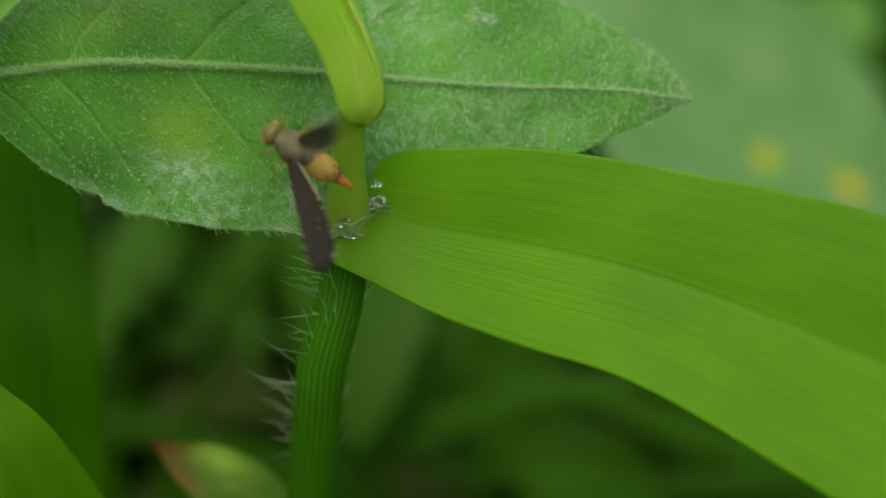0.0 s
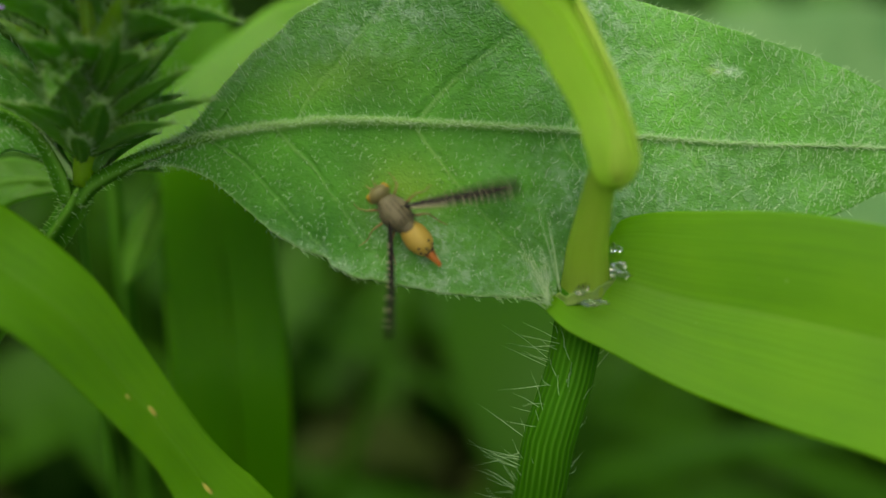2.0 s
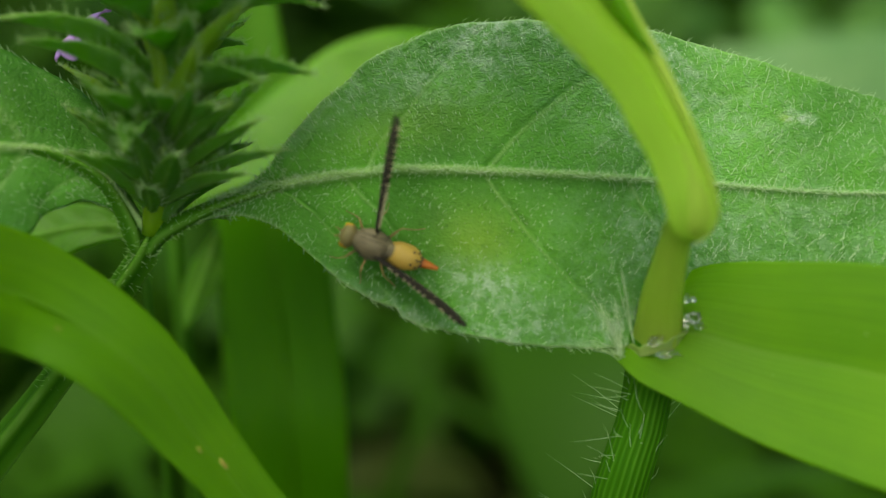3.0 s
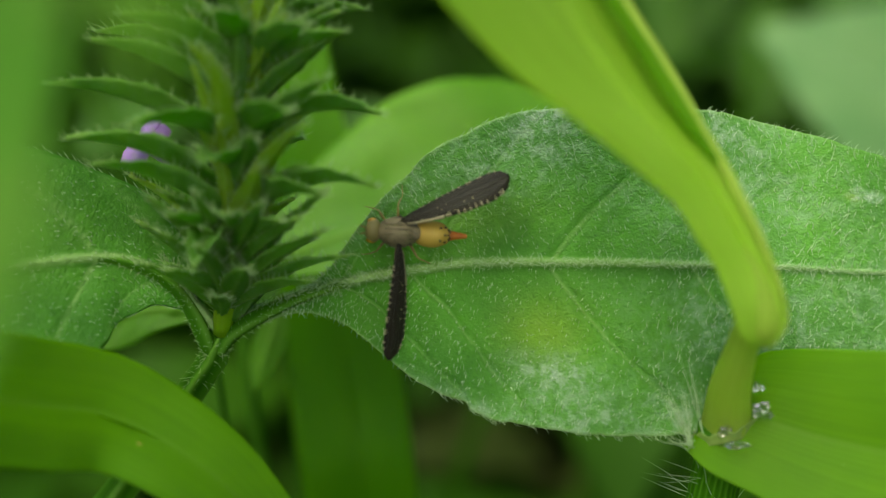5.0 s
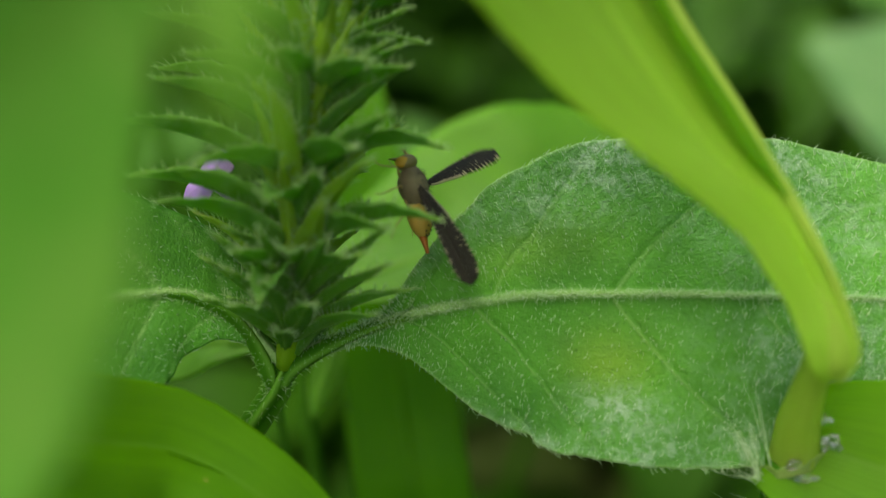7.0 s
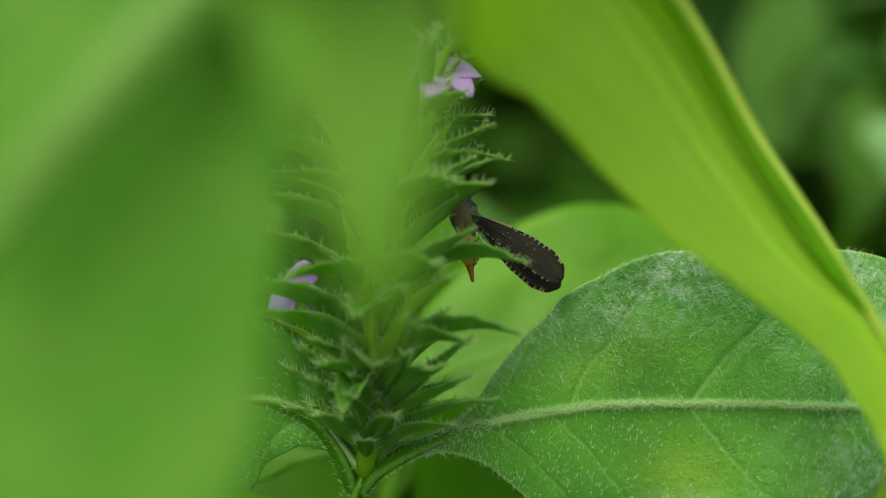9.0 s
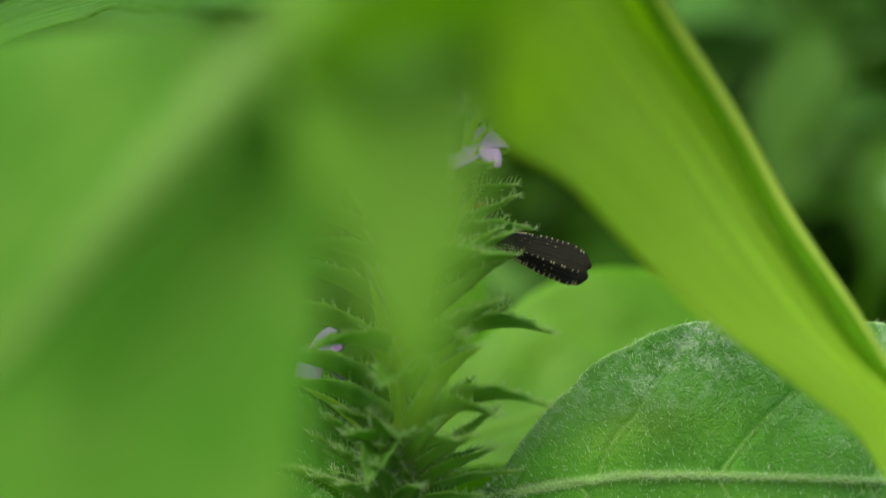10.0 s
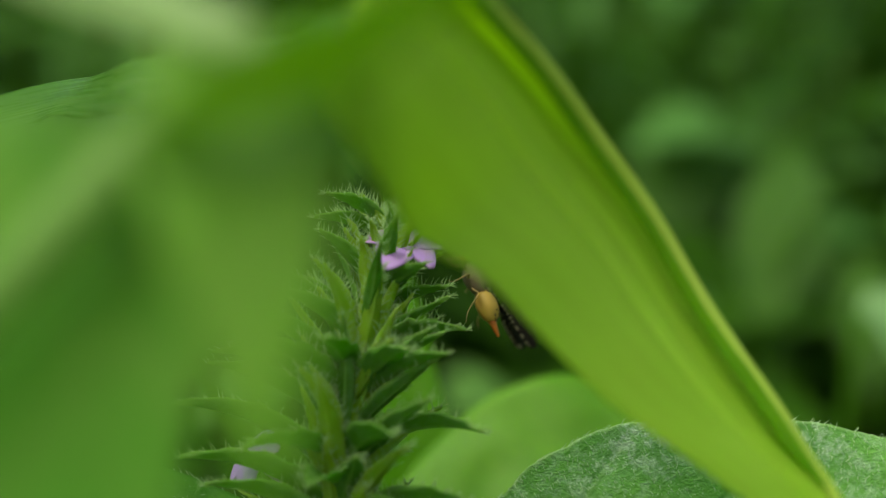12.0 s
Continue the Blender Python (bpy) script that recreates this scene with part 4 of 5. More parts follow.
loft("upper_blade", [(1.338, 4.87, -0.417, 1.409, 4.87, -0.422), (1.282, 4.84, -0.37, 1.448, 4.84, -0.377), (1.258, 4.82, -0.304, 1.48, 4.82, -0.304), (1.225, 4.8, -0.221, 1.456, 4.81, -0.186), (1.173, 4.78, -0.103, 1.402, 4.82, -0.033), (1.082, 4.74, 0.026, 1.324, 4.82, 0.132), (0.965, 4.68, 0.181, 1.221, 4.83, 0.334), (0.59, 4.453, 0.446, 1.116, 4.84, 0.505), (0.274, 4.308, 0.656, 1.019, 4.849, 0.68), (0.02, 4.16, 0.887, 0.755, 4.806, 1.08), (-0.199, 3.94, 1.075, 0.516, 4.659, 1.46), (-0.405, 3.704, 1.15, 0.262, 4.432, 1.763), (-0.486, 3.405, 1.253, 0.045, 4.145, 1.97), (-0.555, 3.119, 1.342, -0.182, 3.797, 2.1), (-0.623, 2.889, 1.425, -0.437, 3.408, 2.211)], M_BLADE_LIT, grass, 0.93, 0.09, 0.016, 140, 61, "yellow-green blade, coloured as if lit, creased beside its thick edge", 0.0, 0.10, 0.02)
# added strip of darker green: paints the shade in the crease beside the rim
loft("crease_shade", [(1.195, 4.803, 0.319, 1.203, 4.789, 0.323), (1.037, 4.77, 0.496, 1.098, 4.796, 0.503), (0.922, 4.767, 0.677, 0.993, 4.8, 0.679), (0.67, 4.72, 1.058, 0.733, 4.757, 1.074), (0.445, 4.575, 1.421, 0.495, 4.607, 1.448), (0.199, 4.351, 1.705, 0.242, 4.38, 1.745), (-0.005, 4.063, 1.902, 0.029, 4.093, 1.948), (-0.219, 3.717, 2.024, -0.193, 3.747, 2.077), (-0.457, 3.339, 2.125, -0.443, 3.362, 2.187)], M_BLADE, grass, 0.5, 0.05, 0.008, 90, 9, "dark strip painting the crease's shade beside the thick edge", 0.0)
tube("blade_rim", [(1.397, 4.85, -0.432, 0.003), (1.436, 4.82, -0.387, 0.004), (1.468, 4.8, -0.314, 0.005), (1.444, 4.79, -0.196, 0.009), (1.39, 4.8, -0.043, 0.015), (1.312, 4.8, 0.122, 0.021), (1.209, 4.81, 0.324, 0.026), (1.104, 4.82, 0.495, 0.029), (1.007, 4.829, 0.67, 0.032), (0.743, 4.786, 1.07, 0.036), (0.504, 4.639, 1.45, 0.038), (0.25, 4.412, 1.753, 0.038), (0.033, 4.125, 1.96, 0.034), (-0.194, 3.777, 2.09, 0.03), (-0.449, 3.388, 2.201, 0.02)], M_CULM, grass, 100, 12, "thick pale yellow-green midrib edge")
hanging = loft("hanging_blade", [(-1.0, 2.75, 1.27, -0.85, 2.65, 1.15), (-1.5, 2.8, 1.32, -0.84, 2.6, 1.0), (-2.0, 2.8, 1.2, -0.82, 2.6, 0.78), (-2.3, 2.75, 0.8, -0.83, 2.6, 0.5), (-2.4, 2.7, 0.3, -0.87, 2.6, 0.2), (-2.4, 2.65, -0.2, -0.91, 2.6, -0.07), (-2.2, 2.6, -0.7, -1.02, 2.6, -0.34), (-1.9, 2.55, -1.0, -1.25, 2.55, -0.7), (-1.6, 2.5, -1.15, -1.55, 2.5, -1.1)], M_BLADE_SOFT, grass, 0.45, 0.03, 0.016, 90, 41, "broad green blade hanging from the bend", 0.01)
tube("midrib", [(-0.83, 2.55, 1.30, 0.05), (-0.97, 2.50, 1.11, 0.08), (-1.15, 2.48, 0.90, 0.08), (-1.31, 2.48, 0.72, 0.07), (-1.48, 2.50, 0.52, 0.05), (-1.60, 2.50, 0.37, 0.03)], M_MIDRIB, hanging, 30, 10, "broad pale midrib")
blade("drooping_tip", [(-0.65, 2.3, 1.3, 0.46, 0), (-0.64, 2.2, 1.1, 0.45, 0), (-0.61, 2.1, 0.87, 0.38, 0), (-0.57, 2.1, 0.67, 0.28, 0), (-0.56, 2.1, 0.50, 0.17, 0), (-0.53, 2.1, 0.36, 0.08, 0), (-0.53, 2.1, 0.24, 0.01, 0)], M_TIP, grass, (0, -1, 0.3), 0.15, 0.012, 50, 17, 0.0, 0.02, "drooping pale tip of a young blade", 4)
blade("folded_blade", [(-0.82, 2.10, 1.01, 0.05, 0), (-0.68, 2.00, 1.03, 0.17, 0), (-0.54, 2.00, 1.08, 0.23, 0), (-0.41, 2.10, 1.20, 0.20, 0), (-0.25, 2.30, 1.39, 0.12, 0), (0.3, 2.75, 1.88, 0.08, 0)], M_FOLD, grass, (0, -1, 0.3), 0.15, 0.012, 40, 13, 0.0, 0.02, "dark green folded blade", 9)
ARCH = [(-0.6, 3.05, 1.60, 0.3, 0), (-0.85, 3.3, 1.62, 0.36, 0), (-1.1, 3.6, 1.72, 0.36, 0), (-1.78, 4.4, 1.97, 0.33, 0), (-2.35, 5.1, 2.19, 0.28, 0), (-2.95, 5.4, 2.17, 0.26, 0), (-3.4, 5.55, 2.0, 0.22, 0), (-4.3, 5.7, 1.5, 0.02, 0)]
blade("arching_blade", ARCH, M_BLADE_GLOSS, grass, (0, -1, 0.3), 0.2, 0.014, 90, 21, 0.0, 0.02, "arching green blade", 5)

# added blade, coloured pale in place of a sky reflection at the bend
blade("sheen_blade", [(-0.55, 2.25, 1.22, 0.10, 0), (-0.78, 2.3, 1.34, 0.18, 0), (-1.05, 2.4, 1.47, 0.22, 0), (-1.30, 2.5, 1.58, 0.18, 0), (-1.5, 2.6, 1.68, 0.08, 0), (-1.6, 2.65, 1.72, 0.01, 0)], M_BLADE_PALE, grass, (0, -0.8, 0.7), 0.2, 0.012, 50, 15, 0.0, 0.02, "added pale blade standing for sky sheen on the grass", 11)


def build_ligule():
    """A thin ragged membrane that stands round the foot of the culm."""
    na, nh = 49, 6
    g, nn = np.zeros((na, nh, 3)), np.zeros((na, nh, 3))
    for i in range(na):
        a = radians(-215 + 255 * i / (na - 1))
        o = np.array([math.cos(a), math.sin(a), 0])
        tall = 0.055 + 0.03 * noise.noise(Vector((i * 0.35, 2, 0))) + 0.05 * max(0, math.cos(a))
        for j in range(nh):
            h = j / (nh - 1)
            g[i, j] = np.array([1.375, 5.50, -0.905]) + o * (0.124 + 0.035 * h ** 1.6 + 0.006 * noise.noise(Vector((i * 0.6, j, 5)))) + np.array([0.012 * h, 0, tall * h + 0.03 * o[0]])
            nn[i, j] = o
    v, f = two_sided(g, nn, 0.006, na, nh)
    part("ligule", v, f, M_LIGULE, grass, "thin pale membrane round the culm")


build_ligule()


def build_sheath_hairs():
    roots, tips = [], []
    low = int(np.argmax(sheath_pts[:, 2] > -2.2))
    for n in range(84):
        k = rng.uniform(low, len(sheath_pts) - 1.5)
        k, g = int(k), k % 1
        az = rng.uniform(math.pi * 0.85, math.pi * 1.25) if n % 2 else rng.uniform(math.pi, 2.1 * math.pi)
        o = np.array([math.cos(az), math.sin(az), 0])
        p = sheath_pts[k] * (1 - g) + sheath_pts[min(k + 1, len(sheath_pts) - 1)] * g + o * sheath_rad[k] * 0.97
        ln = rng.uniform(0.10, 0.30) if n % 2 else rng.uniform(0.05, 0.16)
        roots.append(p)
        tips.append(p + unit(o + np.array([0, -0.1, rng.uniform(0.1, 0.75) if n % 2 else 1.6]) + rng.normal(0, 0.22, 3)) * ln)
    v, f = hair_mesh(roots, tips, 0.0015, rng.normal(0, 0.008, (len(roots), 3)))
    tagged(part("sheath_hair", v, f, M_HAIR, grass, "long fine white hairs"), kind="stuff")
    roots, tips = [], []
    for n in range(20):
        p = np.array([1.197, 5.38, -0.914]) + rng.normal(0, 0.012, 3)
        if n < 12:
            e = np.array([rng.uniform(1.03, 1.16), 5.32, rng.uniform(-0.70, -0.585)])
        elif n < 15:
            p, e = np.array([1.25, 5.36, -0.86]), np.array([rng.uniform(1.11, 1.18), 5.28, rng.uniform(-0.52, -0.44)])
        else:
            e = np.array([rng.uniform(0.94, 1.06), 5.32, rng.uniform(-0.96, -0.80)])
        roots.append(p)
        tips.append(e)
    v, f = hair_mesh(roots, tips, 0.0024, rng.normal(0, 0.010, (len(roots), 3)))
    tagged(part("collar_hair", v, f, M_HAIR, grass, "tuft of long white hairs at the collar"), kind="stuff")


build_sheath_hairs()

# water drops in the collar
M_WATER, nt_w = nodes_of("water")
wb = plug(nt_w, "ShaderNodeBsdfPrincipled", Roughness=0.02, IOR=1.33)
wb.inputs["Transmission Weight"].default_value = 1.0
wo = nt_w.nodes.new("ShaderNodeOutputMaterial")
nt_w.links.new(wb.outputs[0], wo.inputs[0])


def blob(name, centre, radii, mat, parent=None, label="", n=14, m=18, axes=None, close=True, dent=0.0, seed=0, attrs_fn=None):
    """A rounded, slightly uneven body."""
    v, f = [], []
    ax = np.eye(3) if axes is None else np.asarray(axes, float)
    c = np.asarray(centre, float)
    for i in range(n + 1):
        th = math.pi * i / n
        for j in range(m):
            ph = 2 * math.pi * j / m
            d = np.array([math.cos(th), math.sin(th) * math.cos(ph), math.sin(th) * math.sin(ph)])
            k = 1 + dent * noise.noise(Vector(d * 1.7) + Vector((seed, 0, 0)))
            v.append(c + ax.T @ (d * np.asarray(radii) * k))
    for i in range(n):
        for j in range(m):
            f.append((i * m + j, (i + 1) * m + j, (i + 1) * m + (j + 1) % m, i * m + (j + 1) % m))
    return part(name, v, f, mat, parent, label, close=close)


for k, (c, r) in enumerate([((1.525, 5.337, -0.734), (0.036, 0.016, 0.022)), ((1.494, 5.327, -0.76), (0.022, 0.014, 0.018)), ((1.551, 5.347, -0.771), (0.020, 0.012, 0.016)), ((1.494, 5.368, -0.645), (0.014, 0.012, 0.018)),
                            ((1.525, 5.368, -0.65), (0.012, 0.010, 0.010)), ((1.399, 5.315, -0.907), (0.055, 0.016, 0.014)), ((1.336, 5.337, -0.85), (0.020, 0.014, 0.022)), ((1.363, 5.327, -0.828), (0.012, 0.010, 0.014))]):
    d = thing("water_drop", c, "clear glistening water drop in the grass collar", "water drop", "drops in the collar")
    blob("drop", c, r, M_WATER, d, dent=0.9, seed=k)

# ---- the blade in front, arching down to the soil ----
FRONT_FOOT = down((0.45, 6.5, -3.1))
front = thing("front_grass_blade", FRONT_FOOT[-1], "long fresh green grass blade with yellow-brown flecks arching over", "grass")
front_blade, fb_pts, fb_side, fb_nor, fb_width = blade("blade", [(*p, w, 0) for p, w in zip(FRONT_FOOT[::-1], (0.22, 0.25, 0.27))] + [(0.40, 6.25, -3.0, 0.40, 0), (0.1, 5.8, -2.5, 0.43, 0), (-0.19, 5.5, -2.0, 0.40, 0), (-0.36, 5.45, -1.80, 0.32, 0), (-0.48, 5.4, -1.64, 0.28, 0), (-0.71, 5.3, -1.35, 0.33, 0), (-1.01, 5.2, -1.01, 0.44, 0), (-1.40, 5.2, -0.78, 0.52, 0), (-1.67, 5.0, -0.70, 0.58, 0), (-2.06, 4.6, -0.62, 0.58, 0), (-2.7, 4.0, -0.65, 0.5, 0), (-3.4, 3.2, -0.95, 0.3, 0), (-4.0, 3.0, -1.2, 0.02, 0)], M_BLADE, front, (0.25, -0.9, 0.45), 0.08, 0.014, 170, 31, 0.0, 0.04, "", 6, midrib=0.006)


def build_fleck(z, across, length, seed):
    """A small withered fleck lying on the blade where it passes the height z."""
    k = int(np.argmin(np.abs(fb_pts[:, 2] - z) + (fb_pts[:, 0] < -1.3)))
    along = unit(fb_pts[min(k + 1, len(fb_pts) - 1)] - fb_pts[k - 1])
    c = fb_pts[k] + fb_side[k] * across * fb_width[k] / 2 + fb_nor[k] * (0.04 * abs(across) * fb_width[k] + 0.008)
    rr = np.random.default_rng(seed)
    ring = [(math.cos(a) * length * rr.uniform(0.8, 1.1), math.sin(a) * length * 0.24 * rr.uniform(0.7, 1.2)) for a in np.linspace(0, 2 * math.pi, 13)[:-1]]
    v = [c + along * p + fb_side[k] * q - fb_nor[k] * 0.006 for p, q in ring] + [c + along * p * 0.7 + fb_side[k] * q * 0.7 + fb_nor[k] * 0.006 for p, q in ring]
    f = [(n, (n + 1) % 12, 12 + (n + 1) % 12, 12 + n) for n in range(12)] + [tuple(range(12, 24)), tuple(range(11, -1, -1))]
    part("fleck", v, f, M_FLECK, front_blade, "small yellow-brown withered fleck")


for k, (z, u, ln) in enumerate(((-1.83, 0.05, 0.045), (-1.45, -0.1, 0.04), (-1.38, 0.2, 0.022), (-1.62, -0.5, 0.02), (-0.86, 0.3, 0.02))):
    build_fleck(z, u, ln, 50 + k)


# ---- upright blade behind ----
BACK_FOOT = down((-0.44, 8.0, -2.08))
back = thing("upright_grass_blade", BACK_FOOT[-1], "broad upright dark green grass blade behind the leaf", "grass")
blade("blade", [(*p, w, 0) for p, w in zip(BACK_FOOT[::-1], (0.48, 0.56, 0.64))] + [(-0.47, 7.92, -1.84, 0.74, 0), (-0.60, 7.76, -0.79, 0.76, 0), (-0.71, 7.76, 0.04, 0.68, 0), (-0.84, 7.84, 0.74, 0.50, 0), (-0.91, 7.92, 1.34, 0.36, 0), (-1.00, 8.00, 1.95, 0.20, 0), (-1.07, 8.16, 2.56, 0.01, 0)], M_BLADE_MID, back, (0, -1, 0.3), 0.15, 0.015, 70, 15, midrib=0.03)


# ---- broad leaves behind, each on its own stalk ----
def leaf_on_stalk(name, label, mid, half, mat, across, seed, stalk=0.06, fold=0.08, patches=(), veins=True, uneven=0.0):
    foot = down(mid[0])
    ob = thing(name, foot[-1], label, "leaf")
    tube("stalk", [(*p, stalk) for p in foot[::-1]] + [(*mid[0], stalk * 0.8)], M_HERB_STEM, ob, 14, 8)
    vs = [(a, s, 0.16) for a in (0.12, 0.28, 0.44, 0.6, 0.76) for s in (-1, 1)] if veins else ()
    broad_leaf("leaf", mid, half, mat, ob, across, fold, 0.02, 40, 25, vs, 0.02, 0.05, patches, 0.1, 0.0, seed, "", uneven)


OVAL = [(0, 0.02), (0.08, 0.28), (0.2, 0.62), (0.35, 0.92), (0.5, 1.0), (0.65, 0.9), (0.8, 0.6), (0.92, 0.25), (1, 0)]


def oval(w):
    return [(a, b * w) for a, b in OVAL]


# the sunlit look here is the brighter leaf colour
leaf_on_stalk("sunlit_leaf", "broad leaf behind the hairy leaf, its light from above put into bright green", [(-1.2, 7.05, -0.16), (-0.42, 7.08, 0.12), (0.37, 7.2, 0.29), (1.22, 7.4, 0.31), (2.04, 7.6, 0.19)], oval(0.68), M_LEAF_BACK, (0, 0.5, 1), 21, uneven=0.33)
leaf_on_stalk("spotted_leaf", "large pale grey-green leaf with yellow spots", [(4.2, 14.8, 2.9), (5.6, 14.6, 2.2), (7.6, 14.8, 1.2), (9.6, 15.0, 0.1), (11.4, 15.4, -1.2)], oval(2.3), M_LEAF_PALE, (0.5, 0.4, 1), 22, 0.08, 0.06, [("yellow", 0.52, -0.15, 0.022, 0.07, 3.0), ("yellow", 0.69, 0.05, 0.03, 0.07, 3.0)])
for mid, wide, seed in (([(4.4, 22.5, 3.6), (4.7, 22.5, 4.7), (5.0, 22.6, 5.8), (5.3, 22.8, 6.8), (5.5, 23.0, 7.6)], 1.0, 31), ([(6.9, 24.5, 2.6), (7.1, 24.5, 3.5), (7.2, 24.6, 4.4), (7.2, 24.8, 5.2), (7.1, 25.0, 5.9)], 0.9, 32),
                        ([(2.6, 26.5, 6.2), (3.2, 26.5, 7.2), (3.8, 26.6, 8.2), (4.3, 26.8, 9.0), (4.7, 27.0, 9.6)], 1.2, 33)):
    leaf_on_stalk("distant_leaf", "soft green leaf of a weed further back", mid, oval(wide), M_LEAF_FAR, (1, 0.2, -0.3), seed, 0.08, 0.05)
leaf_on_stalk("yellowing_leaf", "small yellowing leaf with a withered brown tip", [(1.38, 7.1, -2.84), (1.06, 7.0, -2.60), (0.73, 7.0, -2.38), (0.48, 7.0, -2.24), (0.32, 7.0, -2.15)], oval(0.22), M_LEAF_DRY, (0.4, 0.2, 1), 23, 0.04, 0.1, [("brown", 0.98, 0.0, 0.18, 2.0, 1.0), ("brown", 0.80, -0.7, 0.14, 0.4, 0.9), ("yellow", 0.7, 0.6, 0.2, 0.4, 1.4)])
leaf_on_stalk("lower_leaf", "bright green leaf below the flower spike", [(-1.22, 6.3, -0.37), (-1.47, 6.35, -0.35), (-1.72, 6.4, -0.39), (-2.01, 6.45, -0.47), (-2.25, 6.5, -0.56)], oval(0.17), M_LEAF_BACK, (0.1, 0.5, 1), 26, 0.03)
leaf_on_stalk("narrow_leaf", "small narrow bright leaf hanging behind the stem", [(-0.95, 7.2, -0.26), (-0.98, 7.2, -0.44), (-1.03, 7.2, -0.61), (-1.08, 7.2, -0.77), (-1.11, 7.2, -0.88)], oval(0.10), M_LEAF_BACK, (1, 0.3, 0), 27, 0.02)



# ---- the fly ----
M_THORAX = plain_material("fly_thorax", (0.085, 0.068, 0.036), (0.20, 0.165, 0.10), 2500, 0.6, 0.5, 0.00002)
M_THORAX_DARK = plain_material("fly_stripe", (0.06, 0.045, 0.025), (0.12, 0.09, 0.05), 2500, 0.6, 0.4, 0.00002)
M_HEAD = plain_material("fly_head", (0.10, 0.083, 0.03), (0.20, 0.165, 0.065), 2500, 0.5, 0.4, 0.00002)
M_EYE = plain_material("fly_eye", (0.36, 0.20, 0.022), (0.52, 0.30, 0.035), 6000, 0.2, 0.4, 0.00001, spec=0.5)
M_ABDOMEN = plain_material("fly_abdomen", (0.36, 0.23, 0.035), (0.56, 0.40, 0.10), 1500, 0.4, 0.3, 0.00002, (0.8, 0.56, 0.14), 0.3)
M_OVI = plain_material("fly_ovipositor", (0.26, 0.065, 0.008), (0.42, 0.14, 0.02), 3000, 0.3, 0.3, 0.00001)
M_SPOT = plain_material("fly_spot", (0.010, 0.008, 0.006), (0.03, 0.025, 0.02), 3000, 0.4, 0.2, 0.00001)
M_LEG = plain_material("fly_leg", (0.20, 0.14, 0.04), (0.34, 0.25, 0.09), 3000, 0.45, 0.3, 0.00001)
M_WING = plain_material("fly_wing", (0.007, 0.006, 0.004), (0.024, 0.019, 0.013), 3500, 0.5, 0.5, 0.00001, (0.04, 0.03, 0.02), 0.15, 0.18, (1, 3, 1))
M_WING_PALE = plain_material("fly_wing_mark", (0.26, 0.22, 0.13), (0.48, 0.43, 0.29), 3000, 0.35, 0.2, 0.00001, (0.5, 0.45, 0.3), 0.3)

MM = 0.001


